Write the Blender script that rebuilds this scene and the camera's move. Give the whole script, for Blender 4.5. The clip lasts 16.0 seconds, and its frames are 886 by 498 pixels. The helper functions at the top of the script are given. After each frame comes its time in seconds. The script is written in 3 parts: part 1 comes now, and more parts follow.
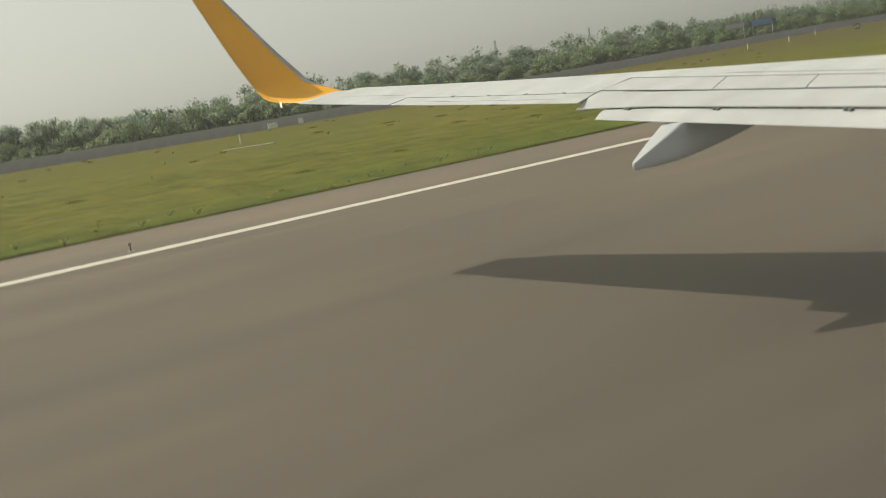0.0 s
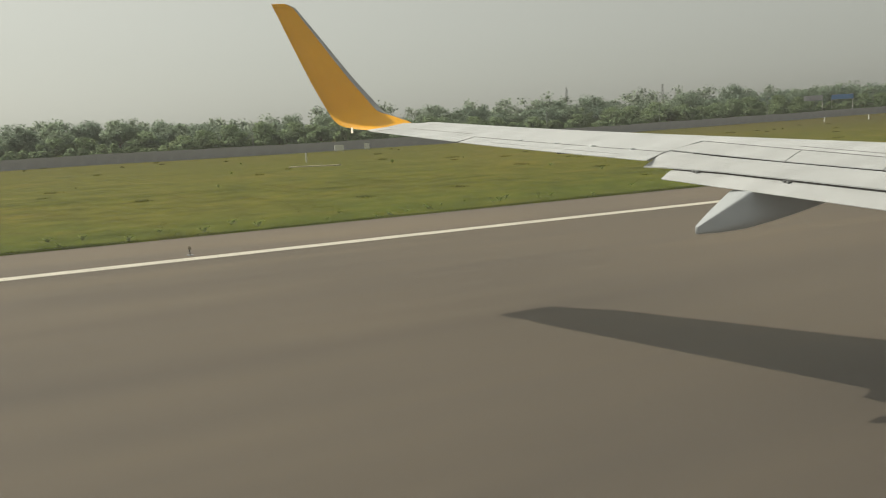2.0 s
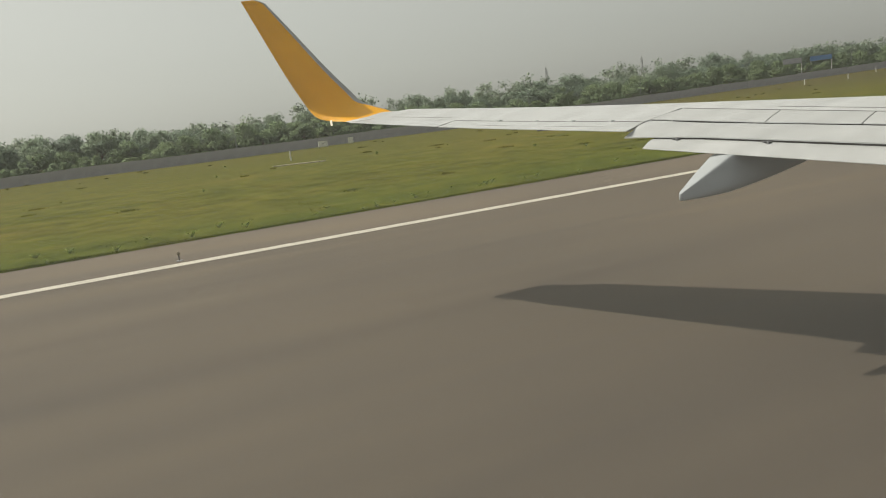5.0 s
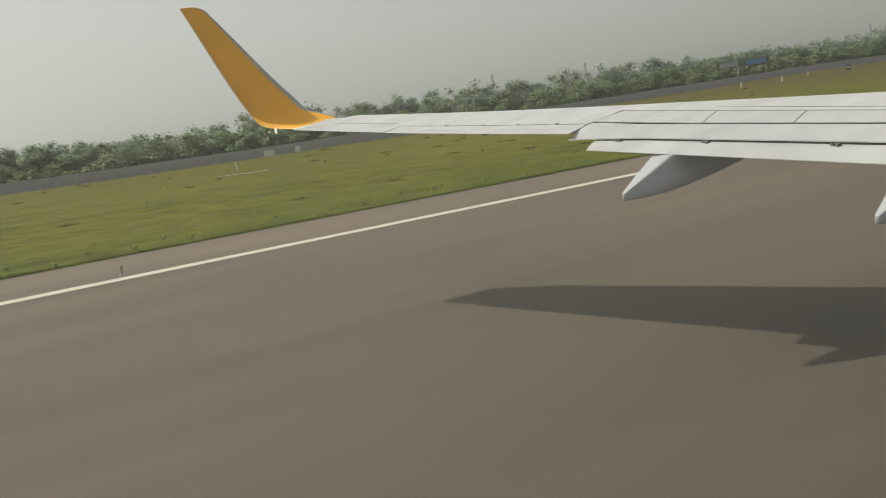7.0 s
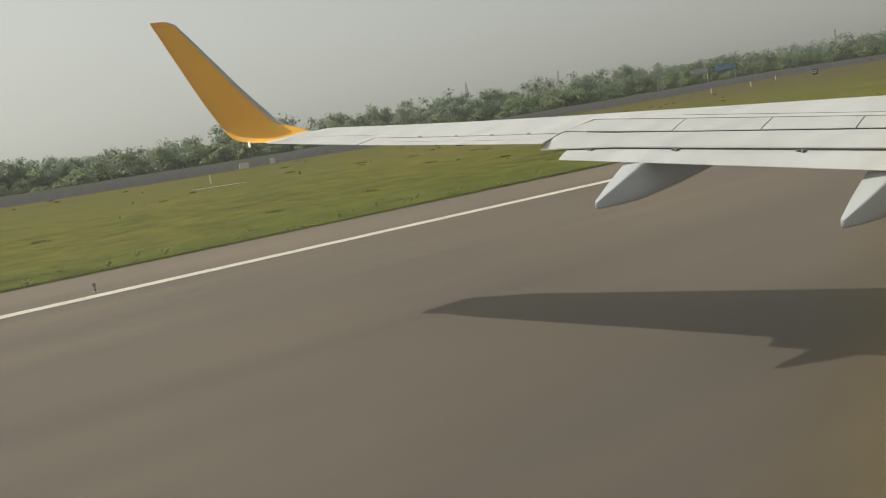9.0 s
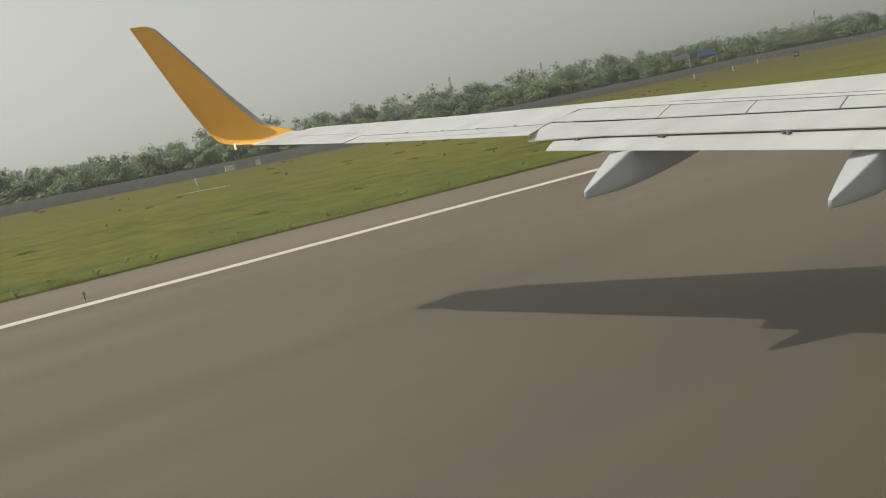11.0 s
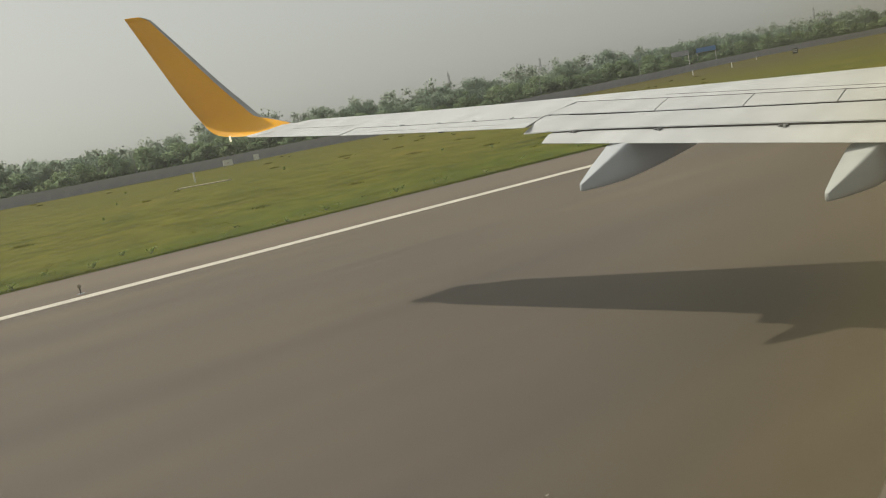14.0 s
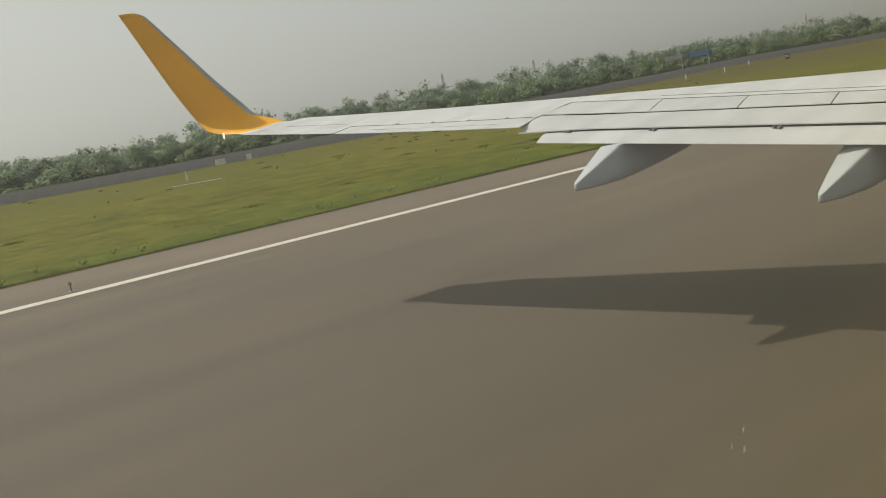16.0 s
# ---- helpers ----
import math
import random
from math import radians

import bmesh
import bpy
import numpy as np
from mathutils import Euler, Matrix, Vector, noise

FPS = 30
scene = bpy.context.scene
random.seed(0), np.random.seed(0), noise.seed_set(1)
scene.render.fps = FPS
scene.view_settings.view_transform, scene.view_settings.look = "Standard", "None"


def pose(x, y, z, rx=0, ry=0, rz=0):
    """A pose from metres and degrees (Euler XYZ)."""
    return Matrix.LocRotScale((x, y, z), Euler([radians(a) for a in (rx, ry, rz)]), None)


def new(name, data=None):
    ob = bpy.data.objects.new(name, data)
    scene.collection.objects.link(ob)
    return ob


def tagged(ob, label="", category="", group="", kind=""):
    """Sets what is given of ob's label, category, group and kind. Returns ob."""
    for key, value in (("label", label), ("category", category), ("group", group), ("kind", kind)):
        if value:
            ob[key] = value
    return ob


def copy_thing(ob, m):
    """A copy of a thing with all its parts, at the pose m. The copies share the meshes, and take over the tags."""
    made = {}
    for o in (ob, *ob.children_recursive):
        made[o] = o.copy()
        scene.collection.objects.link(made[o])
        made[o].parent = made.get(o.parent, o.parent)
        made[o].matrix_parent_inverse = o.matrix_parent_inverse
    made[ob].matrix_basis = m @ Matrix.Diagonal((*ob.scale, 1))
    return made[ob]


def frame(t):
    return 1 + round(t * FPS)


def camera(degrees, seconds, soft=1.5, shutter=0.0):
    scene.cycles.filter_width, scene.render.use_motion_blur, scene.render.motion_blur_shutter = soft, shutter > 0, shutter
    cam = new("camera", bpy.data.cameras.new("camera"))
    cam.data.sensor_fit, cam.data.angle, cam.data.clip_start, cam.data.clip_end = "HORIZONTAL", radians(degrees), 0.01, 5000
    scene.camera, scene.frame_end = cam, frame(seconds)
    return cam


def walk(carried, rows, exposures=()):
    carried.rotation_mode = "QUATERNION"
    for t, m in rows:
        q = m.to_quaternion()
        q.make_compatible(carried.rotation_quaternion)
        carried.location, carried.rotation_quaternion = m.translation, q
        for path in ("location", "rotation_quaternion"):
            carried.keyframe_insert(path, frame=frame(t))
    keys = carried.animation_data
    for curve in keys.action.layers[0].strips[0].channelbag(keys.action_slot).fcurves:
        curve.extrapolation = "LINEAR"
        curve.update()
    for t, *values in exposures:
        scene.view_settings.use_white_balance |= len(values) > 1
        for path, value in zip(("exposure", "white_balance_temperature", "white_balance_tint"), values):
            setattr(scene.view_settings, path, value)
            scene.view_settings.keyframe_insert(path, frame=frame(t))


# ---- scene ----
cam = camera(61.2, 16.0, soft=1.0, shutter=0.5)
walk(cam, [
    (0.0, pose(-0.013, 0.051, 3.770, 77.72, 9.00, -27.68)),
    (0.1, pose(-0.017, 0.037, 3.776, 77.70, 7.47, -27.63)),
    (0.2, pose(-0.020, 0.029, 3.780, 77.69, 6.55, -27.60)),
    (0.3, pose(-0.021, 0.023, 3.782, 77.68, 5.97, -27.58)),
    (0.5, pose(-0.022, 0.021, 3.783, 77.68, 5.74, -27.57)),
    (1.0, pose(-0.049, 0.008, 3.796, 79.52, 2.68, -25.93)),
    (1.5, pose(-0.052, 0.019, 3.779, 80.14, 2.30, -24.25)),
    (2.0, pose(-0.072, 0.027, 3.812, 81.01, 3.09, -22.63)),
    (2.5, pose(-0.064, 0.028, 3.788, 81.13, 3.13, -21.38)),
    (3.0, pose(-0.049, 0.030, 3.771, 81.51, 3.77, -21.14)),
    (3.5, pose(-0.035, 0.041, 3.745, 81.34, 4.69, -21.37)),
    (4.0, pose(-0.020, 0.017, 3.742, 80.11, 5.91, -22.73)),
    (6.5, pose(0.003, 0.016, 3.759, 80.37, 8.23, -25.22)),
    (7.0, pose(0.026, 0.012, 3.713, 80.03, 7.87, -27.89)),
    (7.5, pose(0.034, -0.011, 3.741, 80.20, 6.77, -30.11)),
    (8.0, pose(0.048, -0.048, 3.777, 80.69, 7.42, -30.77)),
    (8.5, pose(0.045, -0.031, 3.744, 80.62, 7.98, -30.16)),
    (11.0, pose(0.022, -0.019, 3.745, 79.88, 10.74, -30.97)),
    (11.5, pose(0.030, -0.014, 3.713, 79.96, 11.04, -30.97)),
    (12.0, pose(0.037, -0.002, 3.732, 79.91, 11.28, -30.95)),
    (12.5, pose(0.038, 0.003, 3.700, 79.95, 11.17, -31.01)),
    (13.0, pose(0.046, 0.014, 3.689, 79.51, 10.66, -30.81)),
    (13.5, pose(0.055, 0.024, 3.652, 79.58, 10.46, -30.76)),
    (14.0, pose(0.080, 0.009, 3.684, 79.53, 10.48, -31.07)),
    (14.5, pose(0.077, 0.002, 3.687, 79.83, 10.87, -30.91)),
    (15.0, pose(0.046, 0.002, 3.689, 79.61, 10.80, -30.79)),
    (15.5, pose(0.044, 0.008, 3.678, 79.66, 10.16, -31.12)),
    (16.0, pose(0.059, 0.027, 3.651, 79.55, 9.89, -31.56)),
], exposures=[(0.0, 0.16, 6800, 7), (1.0, 0.16, 6780, 7), (2.0, 0.07, 6700, 8), (4.0, 0.05, 6620, 9), (7.0, 0.05, 6540, 10), (13.0, 0.05, 6580, 10), (16.0, 0.02, 6560, 10)])

# ---- light: hazy sun behind and outboard of the wing, milky sky ----
SUN = Vector((0.616, -0.595, -1.0)).normalized()
sun = new("sun", bpy.data.lights.new("sun", "SUN"))
sun.data.energy, sun.data.angle, sun.data.color = 3.0, radians(0.9), (1.0, 0.9, 0.77)
sun.rotation_euler = SUN.to_track_quat("-Z", "Y").to_euler()
world = bpy.data.worlds.new("hazy_sky")
world.use_nodes = True
scene.world = world
wn, wl = world.node_tree.nodes, world.node_tree.links
sky = wn.new("ShaderNodeTexSky")
sky.sky_type, sky.sun_disc = "NISHITA", False
sky.sun_elevation, sky.sun_rotation = math.asin(-SUN.z), math.atan2(-SUN.x, -SUN.y)
sky.air_density, sky.dust_density, sky.ozone_density, sky.altitude = 1.0, 3.0, 1.0, 0
grey = wn.new("ShaderNodeHueSaturation")
grey.inputs["Saturation"].default_value = 0.2
wl.new(sky.outputs["Color"], grey.inputs["Color"])
tint = wn.new("ShaderNodeMix")
tint.data_type, tint.blend_type = "RGBA", "MULTIPLY"
tint.inputs["Factor"].default_value = 1.0
tint.inputs["B"].default_value = (1.0, 0.99, 0.938, 1)
haze = wn.new("ShaderNodeMix")
haze.data_type = "RGBA"
haze.inputs["Factor"].default_value = 0.55
# the milky veil is brighter towards the sun
where, toward, glow = wn.new("ShaderNodeTexCoord"), wn.new("ShaderNodeVectorMath"), wn.new("ShaderNodeMapRange")
toward.operation = "DOT_PRODUCT"
wl.new(where.outputs["Generated"], toward.inputs[0])
toward.inputs[1].default_value = Vector((-SUN.x, -SUN.y, 0)).normalized()
wl.new(toward.outputs["Value"], glow.inputs["Value"])
glow.inputs["From Min"].default_value, glow.inputs["From Max"].default_value = -1.0, 1.0
veil = wn.new("ShaderNodeMix")
veil.data_type = "RGBA"
veil.inputs["A"].default_value, veil.inputs["B"].default_value = (1.8, 1.84, 1.8, 1), (5.5, 5.65, 5.5, 1)
wl.new(glow.outputs["Result"], veil.inputs["Factor"])
wl.new(veil.outputs["Result"], haze.inputs["B"])
wl.new(grey.outputs["Color"], haze.inputs["A"])
wl.new(haze.outputs["Result"], tint.inputs["A"])
back = wn["Background"]
back.inputs["Strength"].default_value = 0.115
wl.new(tint.outputs["Result"], back.inputs["Color"])


# ---- plan: grass edge, painted stripe, boundary wall ----
EDGE, STRIPE, FENCE = 32.69, 26.31, 197.0


# ---- materials ----
def material(name, rough=0.6, metal=0.0, spec=0.5):
    m = bpy.data.materials.new(name)
    m.use_nodes = True
    b = m.node_tree.nodes["Principled BSDF"]
    b.inputs["Roughness"].default_value, b.inputs["Metallic"].default_value = rough, metal
    b.inputs["Specular IOR Level"].default_value = spec
    return m, m.node_tree.nodes, m.node_tree.links, b


def coords(n, l, scale=(1, 1, 1), space="Object", turn=(0, 0, 0)):
    c, mp = n.new("ShaderNodeTexCoord"), n.new("ShaderNodeMapping")
    mp.inputs["Scale"].default_value = scale
    mp.inputs["Rotation"].default_value = turn
    l.new(c.outputs[space], mp.inputs["Vector"])
    return mp.outputs["Vector"]


def noise_tex(n, l, vec, scale, detail=4.0, rough=0.55):
    t = n.new("ShaderNodeTexNoise")
    t.inputs["Scale"].default_value, t.inputs["Detail"].default_value, t.inputs["Roughness"].default_value = scale, detail, rough
    l.new(vec, t.inputs["Vector"])
    return t.outputs["Fac"]


def ramp(n, l, fac, stops):
    r = n.new("ShaderNodeValToRGB")
    while len(r.color_ramp.elements) < len(stops):
        r.color_ramp.elements.new(0.5)
    for e, (p, c) in zip(r.color_ramp.elements, stops):
        e.position, e.color = p, (*c, 1) if len(c) == 3 else c
    l.new(fac, r.inputs["Fac"])
    return r.outputs["Color"]


def mix(n, l, fac, a, b, blend="MIX"):
    m = n.new("ShaderNodeMix")
    m.data_type, m.blend_type = "RGBA", blend
    for key, v in (("Factor", fac), ("A", a), ("B", b)):
        if isinstance(v, (int, float)):
            m.inputs[key].default_value = v
        elif isinstance(v, tuple):
            m.inputs[key].default_value = (*v, 1)
        else:
            l.new(v, m.inputs[key])
    return m.outputs["Result"]


def bump(n, l, b, height, strength, dist):
    k = n.new("ShaderNodeBump")
    k.inputs["Strength"].default_value, k.inputs["Distance"].default_value = strength, dist
    l.new(height, k.inputs["Height"])
    l.new(k.outputs["Normal"], b.inputs["Normal"])


def simple(name, colour, rough=0.6, metal=0.0, vary=0.12, scale=6.0, spec=0.5):
    m, n, l, b = material(name, rough, metal, spec)
    f = noise_tex(n, l, coords(n, l), scale)
    lo, hi = tuple(c * (1 - vary) for c in colour), tuple(min(1, c * (1 + vary)) for c in colour)
    l.new(ramp(n, l, f, [(0.3, lo), (0.7, hi)]), b.inputs["Base Color"])
    return m


def asphalt_material():
    m, n, l, b = material("runway_asphalt", 0.85, 0, 0.25)
    broad = noise_tex(n, l, coords(n, l, (0.012, 0.16, 1)), 1.0, 5, 0.6)
    streak = noise_tex(n, l, coords(n, l, (0.03, 1.1, 1)), 1.0, 4, 0.6)
    patch = noise_tex(n, l, coords(n, l, (0.08, 0.2, 1)), 1.0, 3, 0.5)
    grain = noise_tex(n, l, coords(n, l), 45, 3, 0.7)
    c = ramp(n, l, broad, [(0.3, (0.106, 0.091, 0.077)), (0.5, (0.136, 0.116, 0.093)), (0.7, (0.169, 0.140, 0.105))])
    c = mix(n, l, 0.35, c, ramp(n, l, streak, [(0.35, (0.42, 0.42, 0.43)), (0.6, (0.55, 0.55, 0.54))]), "OVERLAY")
    c = mix(n, l, 0.5, c, ramp(n, l, patch, [(0.35, (0.42, 0.42, 0.44)), (0.65, (0.6, 0.575, 0.54))]), "OVERLAY")
    c = mix(n, l, 0.35, c, ramp(n, l, grain, [(0.3, (0.36, 0.36, 0.36)), (0.7, (0.62, 0.62, 0.62))]), "OVERLAY")
    # the middle lanes are darker, the strip beyond the stripe paler
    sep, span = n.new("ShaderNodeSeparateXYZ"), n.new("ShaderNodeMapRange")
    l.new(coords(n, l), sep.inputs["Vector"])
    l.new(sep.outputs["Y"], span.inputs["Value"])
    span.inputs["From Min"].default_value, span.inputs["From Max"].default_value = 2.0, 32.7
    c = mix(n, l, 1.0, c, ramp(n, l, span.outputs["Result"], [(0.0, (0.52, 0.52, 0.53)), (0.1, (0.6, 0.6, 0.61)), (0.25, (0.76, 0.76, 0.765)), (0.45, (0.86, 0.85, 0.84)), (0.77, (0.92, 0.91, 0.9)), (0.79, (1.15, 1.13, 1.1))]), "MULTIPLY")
    l.new(c, b.inputs["Base Color"])
    bump(n, l, b, grain, 0.35, 0.006)
    return m


def grass_material(name, leaf=False):
    m, n, l, b = material(name, 0.85, 0, 0.05)
    wide = noise_tex(n, l, coords(n, l, (0.03, 0.035, 1)), 1.0, 5, 0.6)
    mid = noise_tex(n, l, coords(n, l, (0.2, 0.24, 1)), 1.0, 5, 0.65)
    fine = noise_tex(n, l, coords(n, l), 5.0, 4, 0.7)
    c = ramp(n, l, wide, [(0.33, (0.084, 0.101, 0.008)), (0.5, (0.120, 0.126, 0.011)), (0.66, (0.181, 0.145, 0.024))])
    d = ramp(n, l, mid, [(0.36, (0.063, 0.074, 0.007)), (0.5, (0.118, 0.126, 0.011)), (0.64, (0.175, 0.145, 0.023))])
    c = mix(n, l, 0.5, c, d)
    c = mix(n, l, 0.22, c, ramp(n, l, fine, [(0.3, (0.38, 0.38, 0.38)), (0.7, (0.64, 0.64, 0.62))]), "OVERLAY")
    blotch = noise_tex(n, l, coords(n, l, (0.5, 0.55, 1)), 1.0, 3, 0.6)
    c = mix(n, l, 0.75, c, ramp(n, l, blotch, [(0.34, (0.33, 0.35, 0.36)), (0.5, (0.48, 0.48, 0.48)), (0.66, (0.6, 0.575, 0.5))]), "OVERLAY")
    tuft = noise_tex(n, l, coords(n, l, (1.3, 1.4, 1)), 1.0, 3, 0.6)
    c = mix(n, l, 0.45, c, ramp(n, l, tuft, [(0.35, (0.36, 0.37, 0.37)), (0.65, (0.6, 0.59, 0.55))]), "OVERLAY")
    # greener where the runway sheds its water
    sep, span = n.new("ShaderNodeSeparateXYZ"), n.new("ShaderNodeMapRange")
    l.new(coords(n, l), sep.inputs["Vector"])
    l.new(sep.outputs["Y"], span.inputs["Value"])
    span.inputs["From Min"].default_value, span.inputs["From Max"].default_value = EDGE, EDGE + 16
    span.inputs["To Min"].default_value, span.inputs["To Max"].default_value = 0.9, 0.0
    c = mix(n, l, span.outputs["Result"], c, mix(n, l, 0.5, c, (0.066, 0.116, 0.007)))
    # drier towards the boundary
    dry = n.new("ShaderNodeMapRange")
    l.new(sep.outputs["Y"], dry.inputs["Value"])
    dry.inputs["From Min"].default_value, dry.inputs["From Max"].default_value = EDGE + 20, FENCE
    dry.inputs["To Min"].default_value, dry.inputs["To Max"].default_value = 0.0, 0.55
    c = mix(n, l, dry.outputs["Result"], c, (0.098, 0.09, 0.03))
    # bare brown earth shows through far along the field
    sere = n.new("ShaderNodeMapRange")
    l.new(sep.outputs["X"], sere.inputs["Value"])
    sere.inputs["From Min"].default_value, sere.inputs["From Max"].default_value = 70, 200
    sere.inputs["To Min"].default_value, sere.inputs["To Max"].default_value = 0.0, 0.9
    c = mix(n, l, sere.outputs["Result"], c, mix(n, l, 0.65, c, (0.075, 0.062, 0.032)))
    if leaf:
        g = n.new("ShaderNodeNewGeometry")
        c = mix(n, l, 0.5, c, ramp(n, l, g.outputs["Random Per Island"], [(0.0, (0.58, 0.59, 0.5)), (1.0, (0.7, 0.69, 0.58))]), "OVERLAY")
    l.new(c, b.inputs["Base Color"])
    if leaf:
        see_through(n, l, b, c, 0.5)
    else:
        bump(n, l, b, fine, 0.35, 0.06)
    return m


def see_through(n, l, b, c, share):
    """Leaves let part of the light through."""
    t, mx = n.new("ShaderNodeBsdfTranslucent"), n.new("ShaderNodeMixShader")
    l.new(c, t.inputs["Color"])
    mx.inputs["Fac"].default_value = share
    l.new(b.outputs["BSDF"], mx.inputs[1])
    l.new(t.outputs["BSDF"], mx.inputs[2])
    l.new(mx.outputs["Shader"], n["Material Output"].inputs["Surface"])


def foliage_material(name, dark, light):
    m, n, l, b = material(name, 0.7, 0, 0.25)
    g, o = n.new("ShaderNodeNewGeometry"), n.new("ShaderNodeObjectInfo")
    f = noise_tex(n, l, coords(n, l), 0.5, 3)
    c = ramp(n, l, g.outputs["Random Per Island"], [(0.0, dark), (1.0, light)])
    c = mix(n, l, 0.45, c, ramp(n, l, o.outputs["Random"], [(0.0, (0.42, 0.46, 0.42)), (0.5, (0.5, 0.52, 0.46)), (1.0, (0.58, 0.58, 0.45))]), "OVERLAY")
    c = mix(n, l, 0.25, c, ramp(n, l, f, [(0.3, (0.38, 0.38, 0.38)), (0.7, (0.62, 0.62, 0.62))]), "OVERLAY")
    l.new(c, b.inputs["Base Color"])
    see_through(n, l, b, c, 0.65)
    return m


def paint_material(name, colour, rough=0.35, dirt=0.12, spec=0.5):
    m, n, l, b = material(name, rough, 0, spec)
    v = coords(n, l, (0.6, 2.2, 2.0))
    big, fine = noise_tex(n, l, v, 1.2, 4), noise_tex(n, l, coords(n, l, (5, 1.2, 5)), 3.0, 5, 0.7)
    lo = tuple(c * (1 - dirt * 1.6) for c in colour)
    c = ramp(n, l, big, [(0.3, lo), (0.65, colour)])
    c = mix(n, l, dirt, c, ramp(n, l, fine, [(0.35, (0.3, 0.3, 0.28)), (0.6, (0.9, 0.9, 0.9))]), "MULTIPLY")
    l.new(c, b.inputs["Base Color"])
    l.new(ramp(n, l, fine, [(0.3, (rough * 0.8,) * 3), (0.7, (rough * 1.3,) * 3)]), b.inputs["Roughness"])
    return m


def pane_material():
    """Thin acrylic pane: mostly clear, with a faint film of dust that catches the sun and stands in for haze."""
    m = bpy.data.materials.new("dusty_window_pane")
    m.use_nodes = True
    n, l = m.node_tree.nodes, m.node_tree.links
    n.remove(n["Principled BSDF"])
    clear, film, both = n.new("ShaderNodeBsdfTransparent"), n.new("ShaderNodeBsdfTranslucent"), n.new("ShaderNodeMixShader")
    f = noise_tex(n, l, coords(n, l, (1, 1, 0.5)), 14.0, 3)
    streak = noise_tex(n, l, coords(n, l, (26, 1, 7)), 1.0, 2, 0.5)
    base = ramp(n, l, f, [(0.3, (0.031,) * 3), (0.7, (0.038,) * 3)])
    # film thickened along the rim stands in for the cabin's reflection
    shift = n.new("ShaderNodeMapping")
    shift.vector_type = "POINT"
    c = n.new("ShaderNodeTexCoord")
    l.new(c.outputs["Object"], shift.inputs["Vector"])
    shift.inputs["Location"].default_value = (-0.047 / 0.208, 0, -3.86 / 0.27)
    shift.inputs["Scale"].default_value = (1 / 0.208, 0, 1 / 0.27)
    far = n.new("ShaderNodeVectorMath")
    far.operation = "LENGTH"
    l.new(shift.outputs["Vector"], far.inputs[0])
    rim = ramp(n, l, far.outputs["Value"], [(0.8, (0, 0, 0)), (0.92, (0.006,) * 3), (1.0, (0.03,) * 3)])
    rim = mix(n, l, 0.5, rim, ramp(n, l, streak, [(0.3, (0.5,) * 3), (0.7, (1.0,) * 3)]), "MULTIPLY")
    l.new(mix(n, l, 1.0, base, rim, "ADD"), both.inputs["Fac"])
    # with that reflection's yellow put into the pane's colour
    l.new(ramp(n, l, far.outputs["Value"], [(0.82, (0.97, 0.98, 0.97)), (1.0, (0.94, 0.93, 0.84))]), clear.inputs["Color"])
    l.new(mix(n, l, ramp(n, l, far.outputs["Value"], [(0.8, (0, 0, 0)), (1.0, (1, 1, 1))]), (0.75, 0.77, 0.76), (0.7, 0.65, 0.45)), film.inputs["Color"])
    l.new(clear.outputs["BSDF"], both.inputs[1])
    l.new(film.outputs["BSDF"], both.inputs[2])
    l.new(both.outputs["Shader"], n["Material Output"].inputs["Surface"])
    return m


M_PANE = pane_material()
M_SPECK, _n, _l, _b = material("white_dust", 0.8)
_b.inputs["Base Color"].default_value = (0.9, 0.88, 0.82, 1)
_t = _n.new("ShaderNodeRGB")
_t.outputs["Color"].default_value = (0.9, 0.88, 0.82, 1)
see_through(_n, _l, _b, _t.outputs["Color"], 0.8)
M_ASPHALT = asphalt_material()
M_GRASS, M_BLADE = grass_material("grass_turf"), grass_material("grass_blades", True)
M_LINE = paint_material("worn_white_road_paint", (0.67, 0.64, 0.555), 0.7, 0.14)
M_WING = paint_material("wing_white_grey_paint", (0.65, 0.676, 0.7), 0.4)
M_PANEL = paint_material("flap_white_paint", (0.6, 0.622, 0.642), 0.42)
M_FAIR = paint_material("fairing_grey_paint", (0.5, 0.54, 0.58), 0.45)
M_ORANGE = paint_material("winglet_orange_paint", (0.95, 0.45, 0.0), 0.5, 0.04, 0.2)
M_METAL = simple("bare_leading_edge_metal", (0.42, 0.42, 0.42), 0.4, 0.8)
M_SEAM = simple("grey_seam_and_gap_shade", (0.16, 0.16, 0.155), 0.7)
# near-black that paints shade into the wing's gaps; also the tab actuator's colour
M_DARK = simple("dark_gap", (0.03, 0.03, 0.03), 0.8)
M_LENS = simple("lamp_lens", (0.85, 0.82, 0.7), 0.2)
M_LENS.node_tree.nodes["Principled BSDF"].inputs["Emission Color"].default_value = (1.0, 0.9, 0.65, 1)
M_LENS.node_tree.nodes["Principled BSDF"].inputs["Emission Strength"].default_value = 0.7
M_WALL = simple("grey_concrete", (0.4, 0.4, 0.43), 0.9, 0, 0.14, 0.25)
M_BARK = simple("bark", (0.16, 0.14, 0.11), 0.9, 0, 0.3, 3)
# leaf colours lightened beyond real foliage, painting the distance haze into them
M_LEAF = [foliage_material("haze_pale_tree_leaves", (0.305, 0.39, 0.315), (0.325, 0.41, 0.33)),
          foliage_material("haze_pale_scrub_leaves", (0.305, 0.4, 0.255), (0.33, 0.425, 0.27)),
          foliage_material("haze_pale_far_leaves", (0.35, 0.42, 0.37), (0.365, 0.435, 0.38))]
M_WEED = foliage_material("weed_leaves", (0.2, 0.27, 0.06), (0.38, 0.44, 0.15))
M_WHITE = simple("white_enamel", (0.75, 0.75, 0.73), 0.5)
